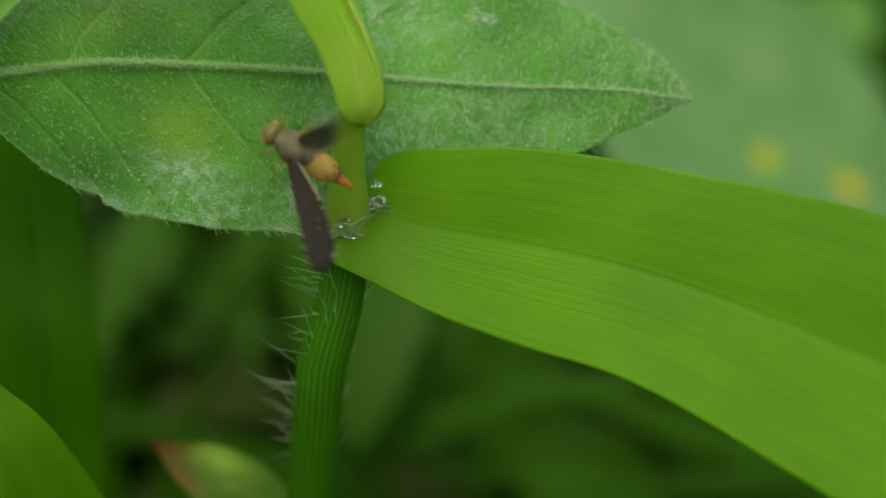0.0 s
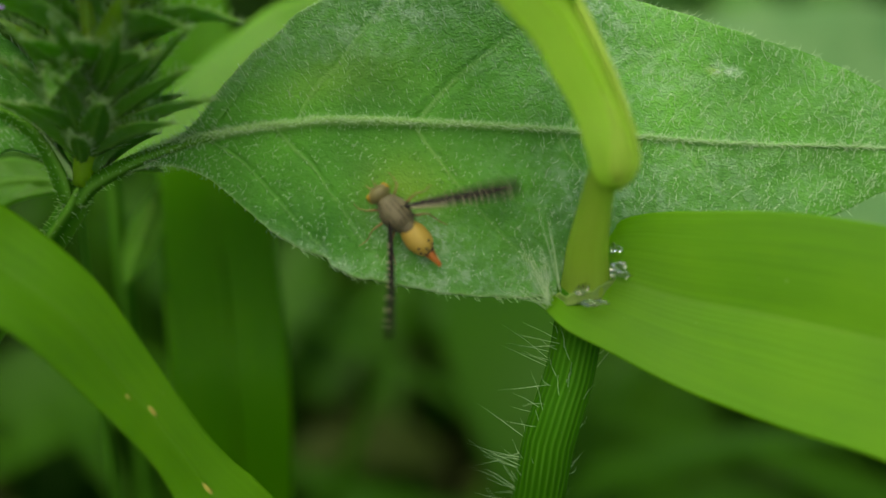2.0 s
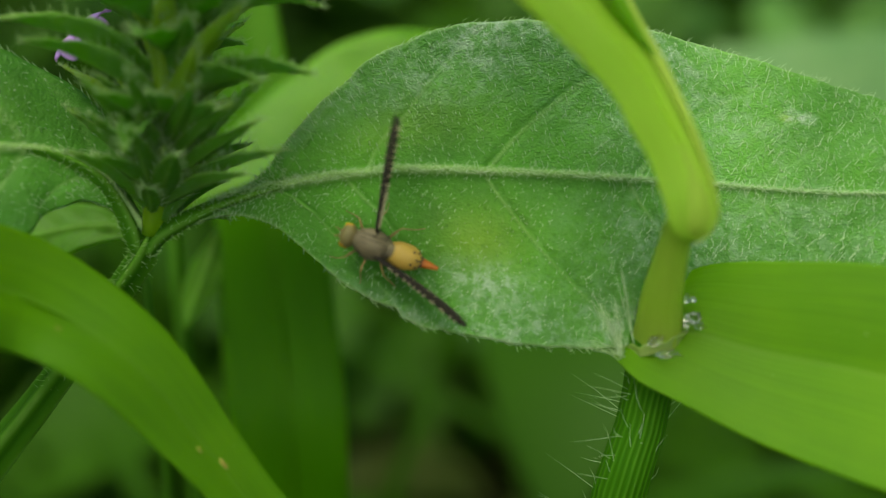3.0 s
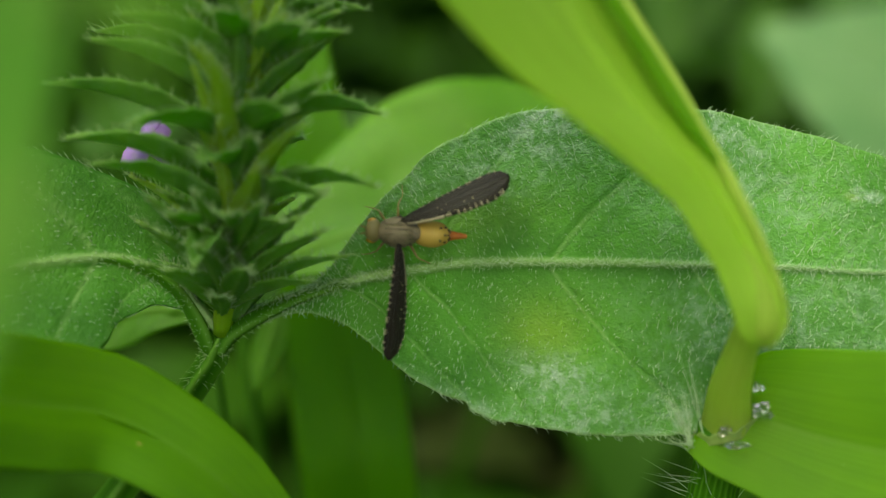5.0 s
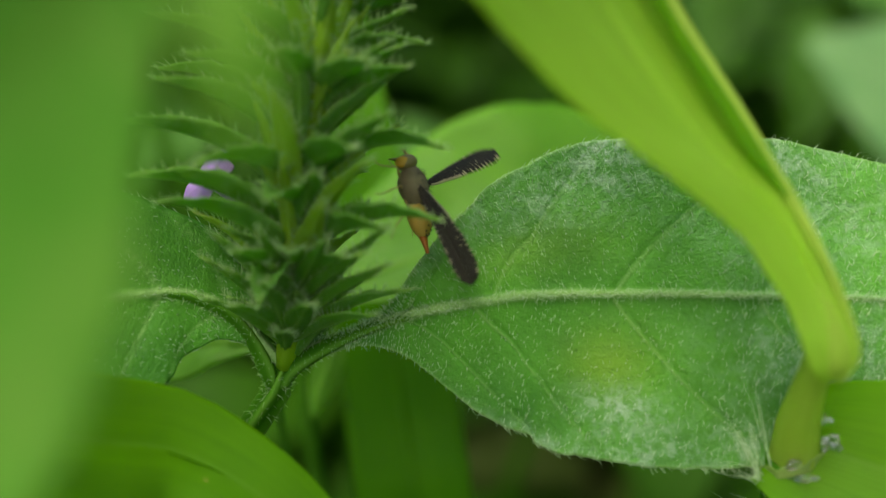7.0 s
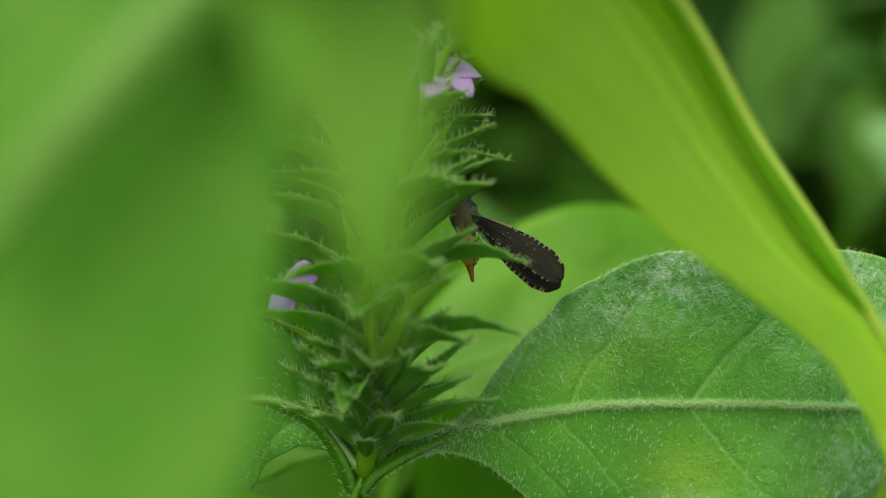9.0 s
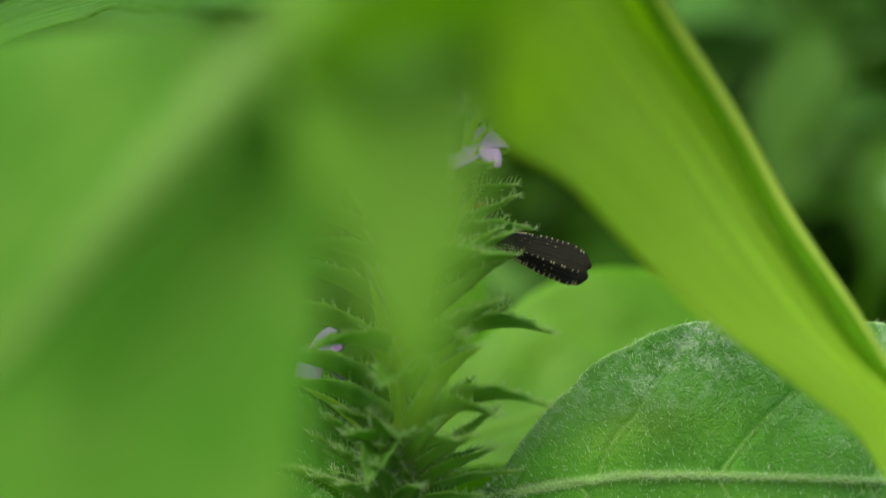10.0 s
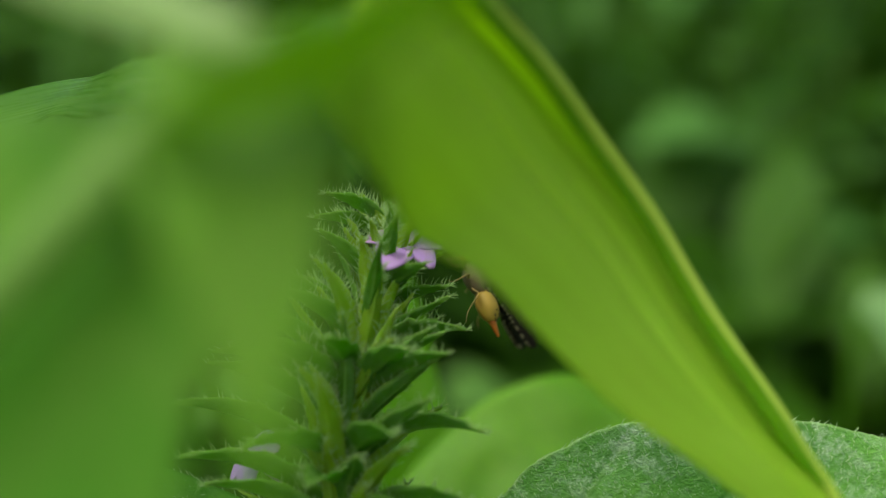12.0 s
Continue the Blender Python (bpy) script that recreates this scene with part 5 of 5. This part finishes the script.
def build_wing(parent, side):
    """A dark wing along +x from its hinge, hind edge towards side * y, with pale marks along both margins."""
    L, nl, nw = 5.55 * MM, 40, 15
    s = np.linspace(0, 1, nl)
    front = np.interp(s, [0, 0.1, 0.3, 0.6, 0.85, 0.95, 1], [0.10, 0.22, 0.33, 0.48, 0.56, 0.43, 0.10]) * MM
    rear = np.interp(s, [0, 0.1, 0.3, 0.55, 0.8, 0.94, 1], [0.10, 0.38, 0.68, 0.90, 0.92, 0.63, 0.10]) * MM
    u = np.linspace(0, 1, nw)
    g = np.zeros((nl, nw, 3))
    for i in range(nl):
        g[i, :, 0] = L * s[i] ** 0.98
        g[i, :, 1] = side * (rear[i] * u - front[i] * (1 - u))
        g[i, :, 2] = 0.014 * MM * np.sin(u * 16 + s[i] * 2) * (0.3 + s[i]) + 0.10 * MM * np.sin(math.pi * u) - 0.25 * MM * s[i] ** 2
    nn = np.zeros_like(g)
    nn[..., 2] = 1
    v, f = two_sided(g, nn, 0.025 * MM, nl, nw)
    if side > 0:
        f = [q[::-1] for q in f]
    mr = np.random.default_rng(31)
    wing = part("wing", v, f, M_WING, parent, "smoky black wing with pale dotted margins", close=False)
    for key, col in (("front", 0), ("rear", nw - 1)):
        for k in range(15 if key == "rear" else 14):
            sk = (0.16 if key == "rear" else 0.20) + 0.055 * k + mr.uniform(-0.012, 0.012)
            i = min(int(sk * (nl - 1)), nl - 2)
            p, q = g[i, col], g[i, col + (1 if col == 0 else -1) * (2 if key == "rear" else 1)]
            a = (q - p) * mr.uniform(0.45, 0.9)
            b = (g[i + 1, col] - p) * mr.uniform(0.5, 0.85)
            vv = []
            for z in (0.045, -0.045):
                for m, n2 in ((-0.06, -0.5), (1, -0.3), (1.1, 0.3), (-0.06, 0.5)):
                    vv.append(p + a * m + b * n2 + np.array([0, 0, z * MM]))
            part("wing_mark", vv, [(3, 2, 1, 0), (4, 5, 6, 7), (0, 1, 5, 4), (1, 2, 6, 5), (2, 3, 7, 6), (3, 0, 4, 7)], M_WING_PALE, wing, close=False)
    for k in range(9):
        i, j = mr.integers(12, nl - 6), mr.integers(nw // 2, nw - 2)
        e = np.array([0.04, 0.03, 0]) * MM * mr.uniform(0.5, 1.0)
        vv = [g[i, j] + e * np.array([a, b, 0]) + np.array([0, 0, z * MM]) for z in (0.05, -0.05) for a, b in ((-1, -1), (1, -1), (1, 1), (-1, 1))]
        part("wing_mark", vv, [(3, 2, 1, 0), (4, 5, 6, 7), (0, 1, 5, 4), (1, 2, 6, 5), (2, 3, 7, 6), (3, 0, 4, 7)], M_WING_PALE, wing, close=False)
    # pale veinless flap at the wing's root
    vv, ff = [], []
    for i in range(2, 15):
        w = 0.26 * math.sin(math.pi * (i - 1) / 14.5) ** 0.7
        for z in (0.05, -0.05):
            for t2 in (1.02, 1 - w):
                vv.append(g[i, 0] * (1 - t2) + g[i, nw - 1] * t2 + np.array([0, 0, z * MM + 0.0]))
    for i in range(12):
        a, b = i * 4, i * 4 + 4
        ff += [(a, a + 1, b + 1, b), (a + 2, b + 2, b + 3, a + 3), (a, b, b + 2, a + 2), (a + 1, a + 3, b + 3, b + 1)]
    part("wing_flap", vv, ff, M_WING_PALE, wing, "pale hind margin of the wing", close=False)
    for k in range(5):
        uu = 0.12 + 0.17 * k
        rows = [g[int(i), min(int(uu * (nw - 1) + i / 30), nw - 1)] + np.array([0, 0, 0.02 * MM]) for i in np.linspace(2, nl - 4, 8)]
        v2, f2 = [], []
        for i, p in enumerate(rows):
            for a in range(3):
                an = 2 * math.pi * a / 3
                v2.append(p + np.array([0, math.cos(an), math.sin(an)]) * 0.018 * MM)
        for i in range(7):
            for a in range(3):
                f2.append((i * 3 + a, i * 3 + (a + 1) % 3, i * 3 + 3 + (a + 1) % 3, i * 3 + 3 + a))
        part("wing_vein", v2, f2, M_SPOT, wing, close=False)
    return wing


def build_leg(fly, hip, knee, ankle, toe):
    """A jointed leg: thigh, shin and foot as one bent, tapering limb."""
    rows, _ = spline([(*hip, 0.08), (*((np.array(hip) + knee) / 2), 0.10), (*knee, 0.055), (*((np.array(knee) + ankle) / 2), 0.05), (*ankle, 0.036), (*toe, 0.024)], 22)
    pts, rad = rows[:, :3] * MM, rows[:, 3] * 0.65 * MM
    t, a, b = frames(pts, (0.3, 0.1, 1))
    v, f = [], []
    for i in range(22):
        for k in range(7):
            an = 2 * math.pi * k / 7
            v.append(pts[i] + (a[i] * math.cos(an) + b[i] * math.sin(an)) * rad[i])
    for i in range(21):
        for k in range(7):
            f.append((i * 7 + k, i * 7 + (k + 1) % 7, i * 7 + 7 + (k + 1) % 7, i * 7 + 7 + k))
    f += [tuple(range(6, -1, -1)), tuple(range(147, 154))]
    part("leg", v, f, M_LEG, fly, close=False)


def build_fly():
    fly = new("fruit_fly")
    fly.empty_display_size = 0.001
    tagged(fly, "small fruit fly with grey-brown thorax, amber abdomen and black wings", "fly")
    k = MM
    thorax = blob("thorax", (0, 0, 0), (1.0 * k, 0.74 * k, 0.72 * k), M_THORAX, fly, "grey-brown bristly thorax", 16, 20, close=False, dent=0.10, seed=4)
    for y in (-0.34, -0.12, 0.12, 0.34):
        v, f = [], []
        for i in range(9):
            x = -0.62 + 1.25 * i / 8
            z = 0.725 * math.sqrt(max(0, 1 - (x / 1.01) ** 2 - (y / 0.76) ** 2)) + 0.012
            for dy in (-0.028, 0.028):
                v.append((x * k, (y + dy) * k, z * k))
            for dy in (0.028, -0.028):
                v.append((x * k, (y + dy) * k, (z - 0.06) * k))
        for i in range(8):
            for j in range(4):
                f.append((i * 4 + j, i * 4 + (j + 1) % 4, i * 4 + 4 + (j + 1) % 4, i * 4 + 4 + j))
        part("stripe", v, f, M_THORAX_DARK, thorax, close=False)
    blob("scutellum", (-0.82 * k, 0, 0.24 * k), (0.32 * k, 0.36 * k, 0.22 * k), M_THORAX, fly, "", 8, 12, close=False)
    head = blob("head", (1.18 * k, 0, 0.0), (0.41 * k, 0.57 * k, 0.51 * k), M_HEAD, fly, "tawny head", 12, 16, close=False, dent=0.06)
    for sd in (-1, 1):
        blob("eye", (1.24 * k, sd * 0.44 * k, -0.09 * k), (0.27 * k, 0.17 * k, 0.34 * k), M_EYE, head, "glossy orange eye", 12, 14, close=False)
        v, f = hair_mesh([(1.55 * k, sd * 0.13 * k, 0.12 * k)], [(1.95 * k, sd * 0.22 * k, -0.05 * k)], 0.05 * k)
        part("antenna", v, f, M_LEG, head, close=False)
    v, f = hair_mesh([(1.45 * k, 0, -0.35 * k)], [(1.6 * k, 0, -0.85 * k)], 0.11 * k)
    part("proboscis", v, f, M_LEG, head, close=False)
    abd = blob("abdomen", (-1.52 * k, 0, -0.10 * k), (0.95 * k, 0.64 * k, 0.56 * k), M_ABDOMEN, fly, "amber abdomen with black dots", 18, 20, close=False, dent=0.05, seed=2)
    for x, y in ((-1.98, 0.30), (-1.98, -0.30), (-2.20, 0.34), (-2.20, -0.34), (-2.20, 0.02), (-2.36, 0.22), (-2.36, -0.22), (-2.36, 0.0), (-2.42, 0.12), (-2.42, -0.12)):
        q = max(0, 1 - ((x + 1.52) / 0.95) ** 2 - (y / 0.64) ** 2)
        blob("spot", (x * k, y * k, (-0.10 + 0.58 * math.sqrt(q)) * k), (0.07 * k, 0.06 * k, 0.035 * k), M_SPOT, abd, "", 6, 8, close=False)
    v, f = [], []
    for i, (x, r) in enumerate([(-2.34, 0.30), (-2.46, 0.25), (-2.66, 0.20), (-2.96, 0.14), (-3.22, 0.10), (-3.25, 0.05)]):
        for j in range(12):
            a = 2 * math.pi * j / 12
            v.append((x * k, r * math.cos(a) * k, (-0.16 + r * 0.8 * math.sin(a)) * k))
    for i in range(5):
        for j in range(12):
            f.append((i * 12 + j, i * 12 + 12 + j, i * 12 + 12 + (j + 1) % 12, i * 12 + (j + 1) % 12))
    f.append(tuple(range(60, 72)))
    part("ovipositor", v, f, M_OVI, fly, "dark orange pointed ovipositor", close=False)
    roots, tips = [], []
    r = np.random.default_rng(5)
    for _ in range(90):
        d = unit(np.array([r.normal(0, 0.7), r.normal(0, 0.7), abs(r.normal(0.5, 0.5)) + 0.1]))
        p = d * np.array([1.0, 0.74, 0.72]) * k
        roots.append(p)
        tips.append(p + unit(d + np.array([-0.6, 0, 0.2])) * r.uniform(0.12, 0.4) * k)
    v, f = hair_mesh(roots, tips, 0.016 * k)
    tagged(part("bristles", v, f, M_SPOT, thorax, close=False), kind="stuff")
    for sd in (-1, 1):
        build_leg(fly, (0.55, sd * 0.35, -0.4), (1.0, sd * 0.95, -0.25), (1.35, sd * 1.1, -1.0), (1.75, sd * 1.15, -1.2))
        build_leg(fly, (0.05, sd * 0.4, -0.45), (0.1, sd * 1.3, -0.2), (-0.05, sd * 1.8, -1.0), (0.0, sd * 2.3, -1.2))
        build_leg(fly, (-0.45, sd * 0.38, -0.45), (-1.0, sd * 1.15, -0.15), (-1.7, sd * 1.45, -0.95), (-2.2, sd * 1.75, -1.2))
    left, right = build_wing(fly, 1), build_wing(fly, -1)
    return fly, left, right


fly, wing_left, wing_right = build_fly()
# the fly's way: seconds, place of the thorax (close-up centimetres), heading in the plane of the leaf (degrees, 0 right, 90 up),
# turn of its back to the right, then for the left and the right wing: direction in that plane and tilt towards the viewer, roll about its length
FLY_ROWS = [
    (0, 1.082, 4.950, -0.531, 148, 0, -73, 10, 0, -10, 78, 0),
    (0.1, 1.043, 4.950, -0.582, 152, 0, -47, 10, 0, 88, 20, 0),
    (0.2, 1.080, 4.950, -0.608, 162, 0, -65, 10, 0, 113, 50, 0),
    (0.3, 1.046, 4.950, -0.697, 178, 0, -43, 10, 0, 118, 40, 0),
    (0.4, 1.060, 4.950, -0.722, 195, 0, -28, 10, 0, 129, 5, 0),
    (0.5, 1.070, 4.950, -0.715, 200, 0, -19, 42, 0, 133, 5, 0),
    (0.6, 1.121, 5.000, -0.737, 205, 0, -5, 25, 0, 126, 5, 0),
    (0.7, 1.047, 5.000, -0.817, 198, 0, -20, 10, 0, 127, 5, 0),
    (0.8, 0.969, 5.050, -0.764, 192, 0, -39, 10, 0, 113, 20, 0),
    (0.9, 0.897, 5.100, -0.790, 190, 0, -47, 20, 0, 71, 55, 0),
    (1, 0.863, 5.120, -0.766, 188, 0, -75, 20, 20, 80, 55, 0),
    (1.1, 0.848, 5.150, -0.760, 188, 0, -55, 20, 0, 122, 10, 0),
    (1.2, 0.817, 5.200, -0.735, 188, 0, -27, 10, 0, 115, 0, 0),
    (1.3, 0.826, 5.220, -0.760, 186, 0, -32, 10, 0, 116, 0, 0),
    (1.4, 0.761, 5.250, -0.680, 182, 0, -46, 10, 0, 91, 0, 20),
    (1.5, 0.632, 5.300, -0.614, 170, 0, -34, 32, 40, 42, 5, 45),
    (1.6, 0.425, 5.350, -0.569, 165, 0, -31, 5, 55, 20, 0, 45),
    (1.7, 0.354, 5.380, -0.575, 168, 0, -25, 5, 20, 71, 10, 60),
    (1.8, 0.356, 5.400, -0.560, 165, 0, -26, 5, 10, 101, 10, 75),
    (1.9, 0.395, 5.400, -0.525, 160, 0, -38, 5, 50, 81, 10, 45),
    (2, 0.469, 5.400, -0.522, 133, 0, -86, 5, 76, 15, 5, 60),
    (2.1, 0.472, 5.420, -0.438, 125, 0, -125, 5, 50, -20, 5, 40),
    (2.2, 0.439, 5.420, -0.410, 125, 0, -141, 5, 65, -31, 5, 15),
    (2.3, 0.420, 5.420, -0.446, 130, 0, -144, 5, 70, -22, 5, 10),
    (2.4, 0.353, 5.420, -0.433, 130, 0, -152, 5, 72, -25, 5, 5),
    (2.5, 0.313, 5.420, -0.408, 130, 0, -152, 5, 70, -23, 5, 5),
    (2.6, 0.334, 5.420, -0.408, 130, 0, -139, 5, 50, -18, 5, 15),
    (2.7, 0.397, 5.420, -0.411, 140, 0, -94, 5, 55, 2, 5, 65),
    (2.8, 0.330, 5.420, -0.460, 152, 0, -63, 5, 60, 31, 5, 65),
    (2.9, 0.114, 5.420, -0.464, 160, 0, -40, 5, 50, 60, 5, 65),
    (3, 0.030, 5.420, -0.450, 162, 0, -33, 5, 72, 85, 5, 74),
    (3.1, 0.027, 5.420, -0.460, 162, 0, -25, 5, 20, 107, 10, 65),
    (3.2, 0.036, 5.420, -0.457, 162, 0, -33, 5, 35, 103, 5, 60),
    (3.3, 0.035, 5.42, -0.463, 160, 0, -45, 5, 68, 78, 5, 73),
    (3.4, -0.023, 5.42, -0.354, 130, 0, -95, 5, 63, 18, 5, 63),
    (3.5, -0.067, 5.42, -0.213, 122, 0, -125, 5, 58, -15, 5, 58),
    (3.6, -0.08, 5.43, -0.071, 112, 0, -133, 5, 58, -37, 5, 53),
    (3.7, -0.081, 5.43, 0.036, 108, 0, -143, 5, 58, -45, 5, 53),
    (4.2, 0.120, 5.440, -0.030, 125, 0, -120, 5, 40, -25, 5, 35),
    (4.8, -0.100, 5.450, 0.050, 165, 0, -95, 5, 40, 15, 5, 35),
    (5.3, -0.230, 5.450, 0.104, 185, 0, -90, 5, 74, 28, 5, 15),
    (5.4, -0.245, 5.450, 0.124, 172, 0, -88, 5, 74, 22, 5, 35),
    (5.5, -0.269, 5.450, 0.139, 165, 0, -107, 5, 74, 13, 5, 30),
    (5.6, -0.314, 5.450, 0.159, 165, 0, -115, 5, 74, 8, 5, 10),
    (5.7, -0.357, 5.450, 0.160, 165, 0, -105, 5, 45, 8, 5, 10),
    (5.8, -0.346, 5.450, 0.135, 160, 0, -90, 5, 45, 17, 5, 25),
    (5.9, -0.435, 5.470, 0.158, 155, 0, -92, 5, 45, 20, 5, 25),
    (6, -0.450, 5.500, 0.194, 155, 0, -112, 5, 40, 5, 5, 20),
    (6.1, -0.401, 5.520, 0.185, 152, 0, -115, 5, 40, 2, 5, 10),
    (6.2, -0.400, 5.450, 0.231, 148, 5, -120, 30, 30, 3, 5, 20),
    (6.3, -0.449, 5.460, 0.275, 140, 25, -100, 55, 10, 10, 5, 10),
    (6.4, -0.453, 5.460, 0.286, 138, 40, -60, 40, 55, 12, 5, 0),
    (6.5, -0.461, 5.460, 0.300, 132, 55, -42, 20, 65, 4, 5, 20),
    (6.6, -0.429, 5.470, 0.331, 122, 63, -55, 20, 55, -3, 5, 30),
    (6.7, -0.407, 5.470, 0.374, 115, 72, -58, 20, 40, -3, 5, 20),
    (6.8, -0.401, 5.480, 0.402, 112, 73, -60, 20, 50, 22, 5, 30),
    (6.9, -0.422, 5.490, 0.414, 112, 75, -62, 20, 60, 55, -30, 30),
    (7, -0.395, 5.490, 0.441, 105, 76, -60, 20, 40, 33, -42, 45),
    (7.1, -0.371, 5.500, 0.483, 103, 78, -52, 20, 20, 5, 0, 20),
    (7.2, -0.390, 5.500, 0.488, 97, 80, -45, 20, 15, 0, 0, 30),
    (7.7, -0.430, 5.533, 0.587, 96, 82, -40, 20, 10, -5, -10, 30),
    (8.3, -0.477, 5.573, 0.706, 98, 82, -38, 20, 10, -20, -40, 30),
    (9, -0.533, 5.620, 0.844, 100, 82, -35, 10, 10, -39, 2, 10),
    (9.2, -0.549, 5.620, 0.871, 80, 82, -28, 5, 5, -32, -3, 5),
    (9.4, -0.566, 5.640, 0.931, 64, 82, -40, -50, 0, -44, -58, 0),
    (9.6, -0.516, 5.660, 0.926, 62, 82, -65, -74, 0, -69, -78, 0),
    (9.8, -0.526, 5.640, 0.919, 66, 82, -34, 5, 10, -38, -3, 10),
    (10, -0.597, 5.620, 1.109, 78, 82, -16, 0, 25, -20, -8, 25),
    (10.2, -0.556, 5.580, 1.145, 96, 82, -15, -35, 20, -19, -43, 20),
    (10.4, -0.510, 5.560, 1.272, 96, 82, -38, 5, 15, -42, -3, 15),
    (10.6, -0.495, 5.550, 1.275, 95, 82, -46, 5, 15, -50, -3, 15),
    (10.8, -0.475, 5.530, 1.290, 92, 82, -46, 5, 20, -50, -3, 20),
    (11, -0.466, 5.500, 1.228, 84, 82, -73, 5, 25, -77, -3, 25),
    (11.2, -0.372, 5.500, 1.208, 84, 82, -92, 5, 60, -96, -3, 60),
    (11.4, -0.386, 5.500, 1.212, 82, 82, -70, 5, 25, -74, -3, 25),
    (11.5, -0.408, 5.500, 1.262, 82, 82, -65, 5, 15, -69, -3, 15),
    (11.6, -0.392, 5.500, 1.278, 84, 82, -75, 5, 25, -79, -3, 25),
    (11.7, -0.380, 5.520, 1.350, 86, 82, -55, 5, 10, -59, -3, 10),
    (11.8, -0.362, 5.560, 1.370, 95, 82, -58, 0, 30, -62, -8, 30),
    (11.9, -0.329, 5.630, 1.395, 105, 82, -55, -20, 40, -59, -28, 40),
    (12, -0.292, 5.680, 1.412, 112, 82, -48, -40, 40, -52, -48, 40),
]


def motions():
    body, lw, rw = [], [], []
    for t, x, y, z, head, back, la, lt, lr, ra, rt, rr in FLY_ROWS:
        h = np.array([math.cos(radians(head)), 0, math.sin(radians(head))])
        side = np.array([math.sin(radians(head)), 0, -math.cos(radians(head))])
        d = np.array([0, -1.0, 0]) * math.cos(radians(back)) + side * math.sin(radians(back))
        l = np.cross(d, h)
        rot = np.stack([wd(h), wd(l), wd(d)], 1)
        m = Matrix([list(r) for r in rot]).to_4x4()
        m.translation = wp((x, y, z))
        body.append((t, m))
        basis = np.stack([h, l, d], 1)
        for out, ang, tilt, roll, sd in ((lw, la, lt, lr, 1), (rw, ra, rt, rr, -1)):
            a, b = radians(ang), radians(tilt)
            w = np.array([math.cos(a) * math.cos(b), -math.sin(b), math.sin(a) * math.cos(b)])
            w = basis.T @ w
            up = np.array([0, -1.0, 0])
            up = basis.T @ up
            up = unit(up - (up @ w) * w)
            sidev = np.cross(up, w)
            up2 = up * math.cos(radians(roll)) + sidev * math.sin(radians(roll))
            q = Matrix([list(r) for r in np.stack([w, np.cross(up2, w), up2], 1)]).to_4x4()
            q.translation = (-0.05 * MM, sd * 0.46 * MM, 0.38 * MM)
            out.append((t, q))
    walk(fly, body)
    walk(wing_left, lw)
    walk(wing_right, rw)


motions()
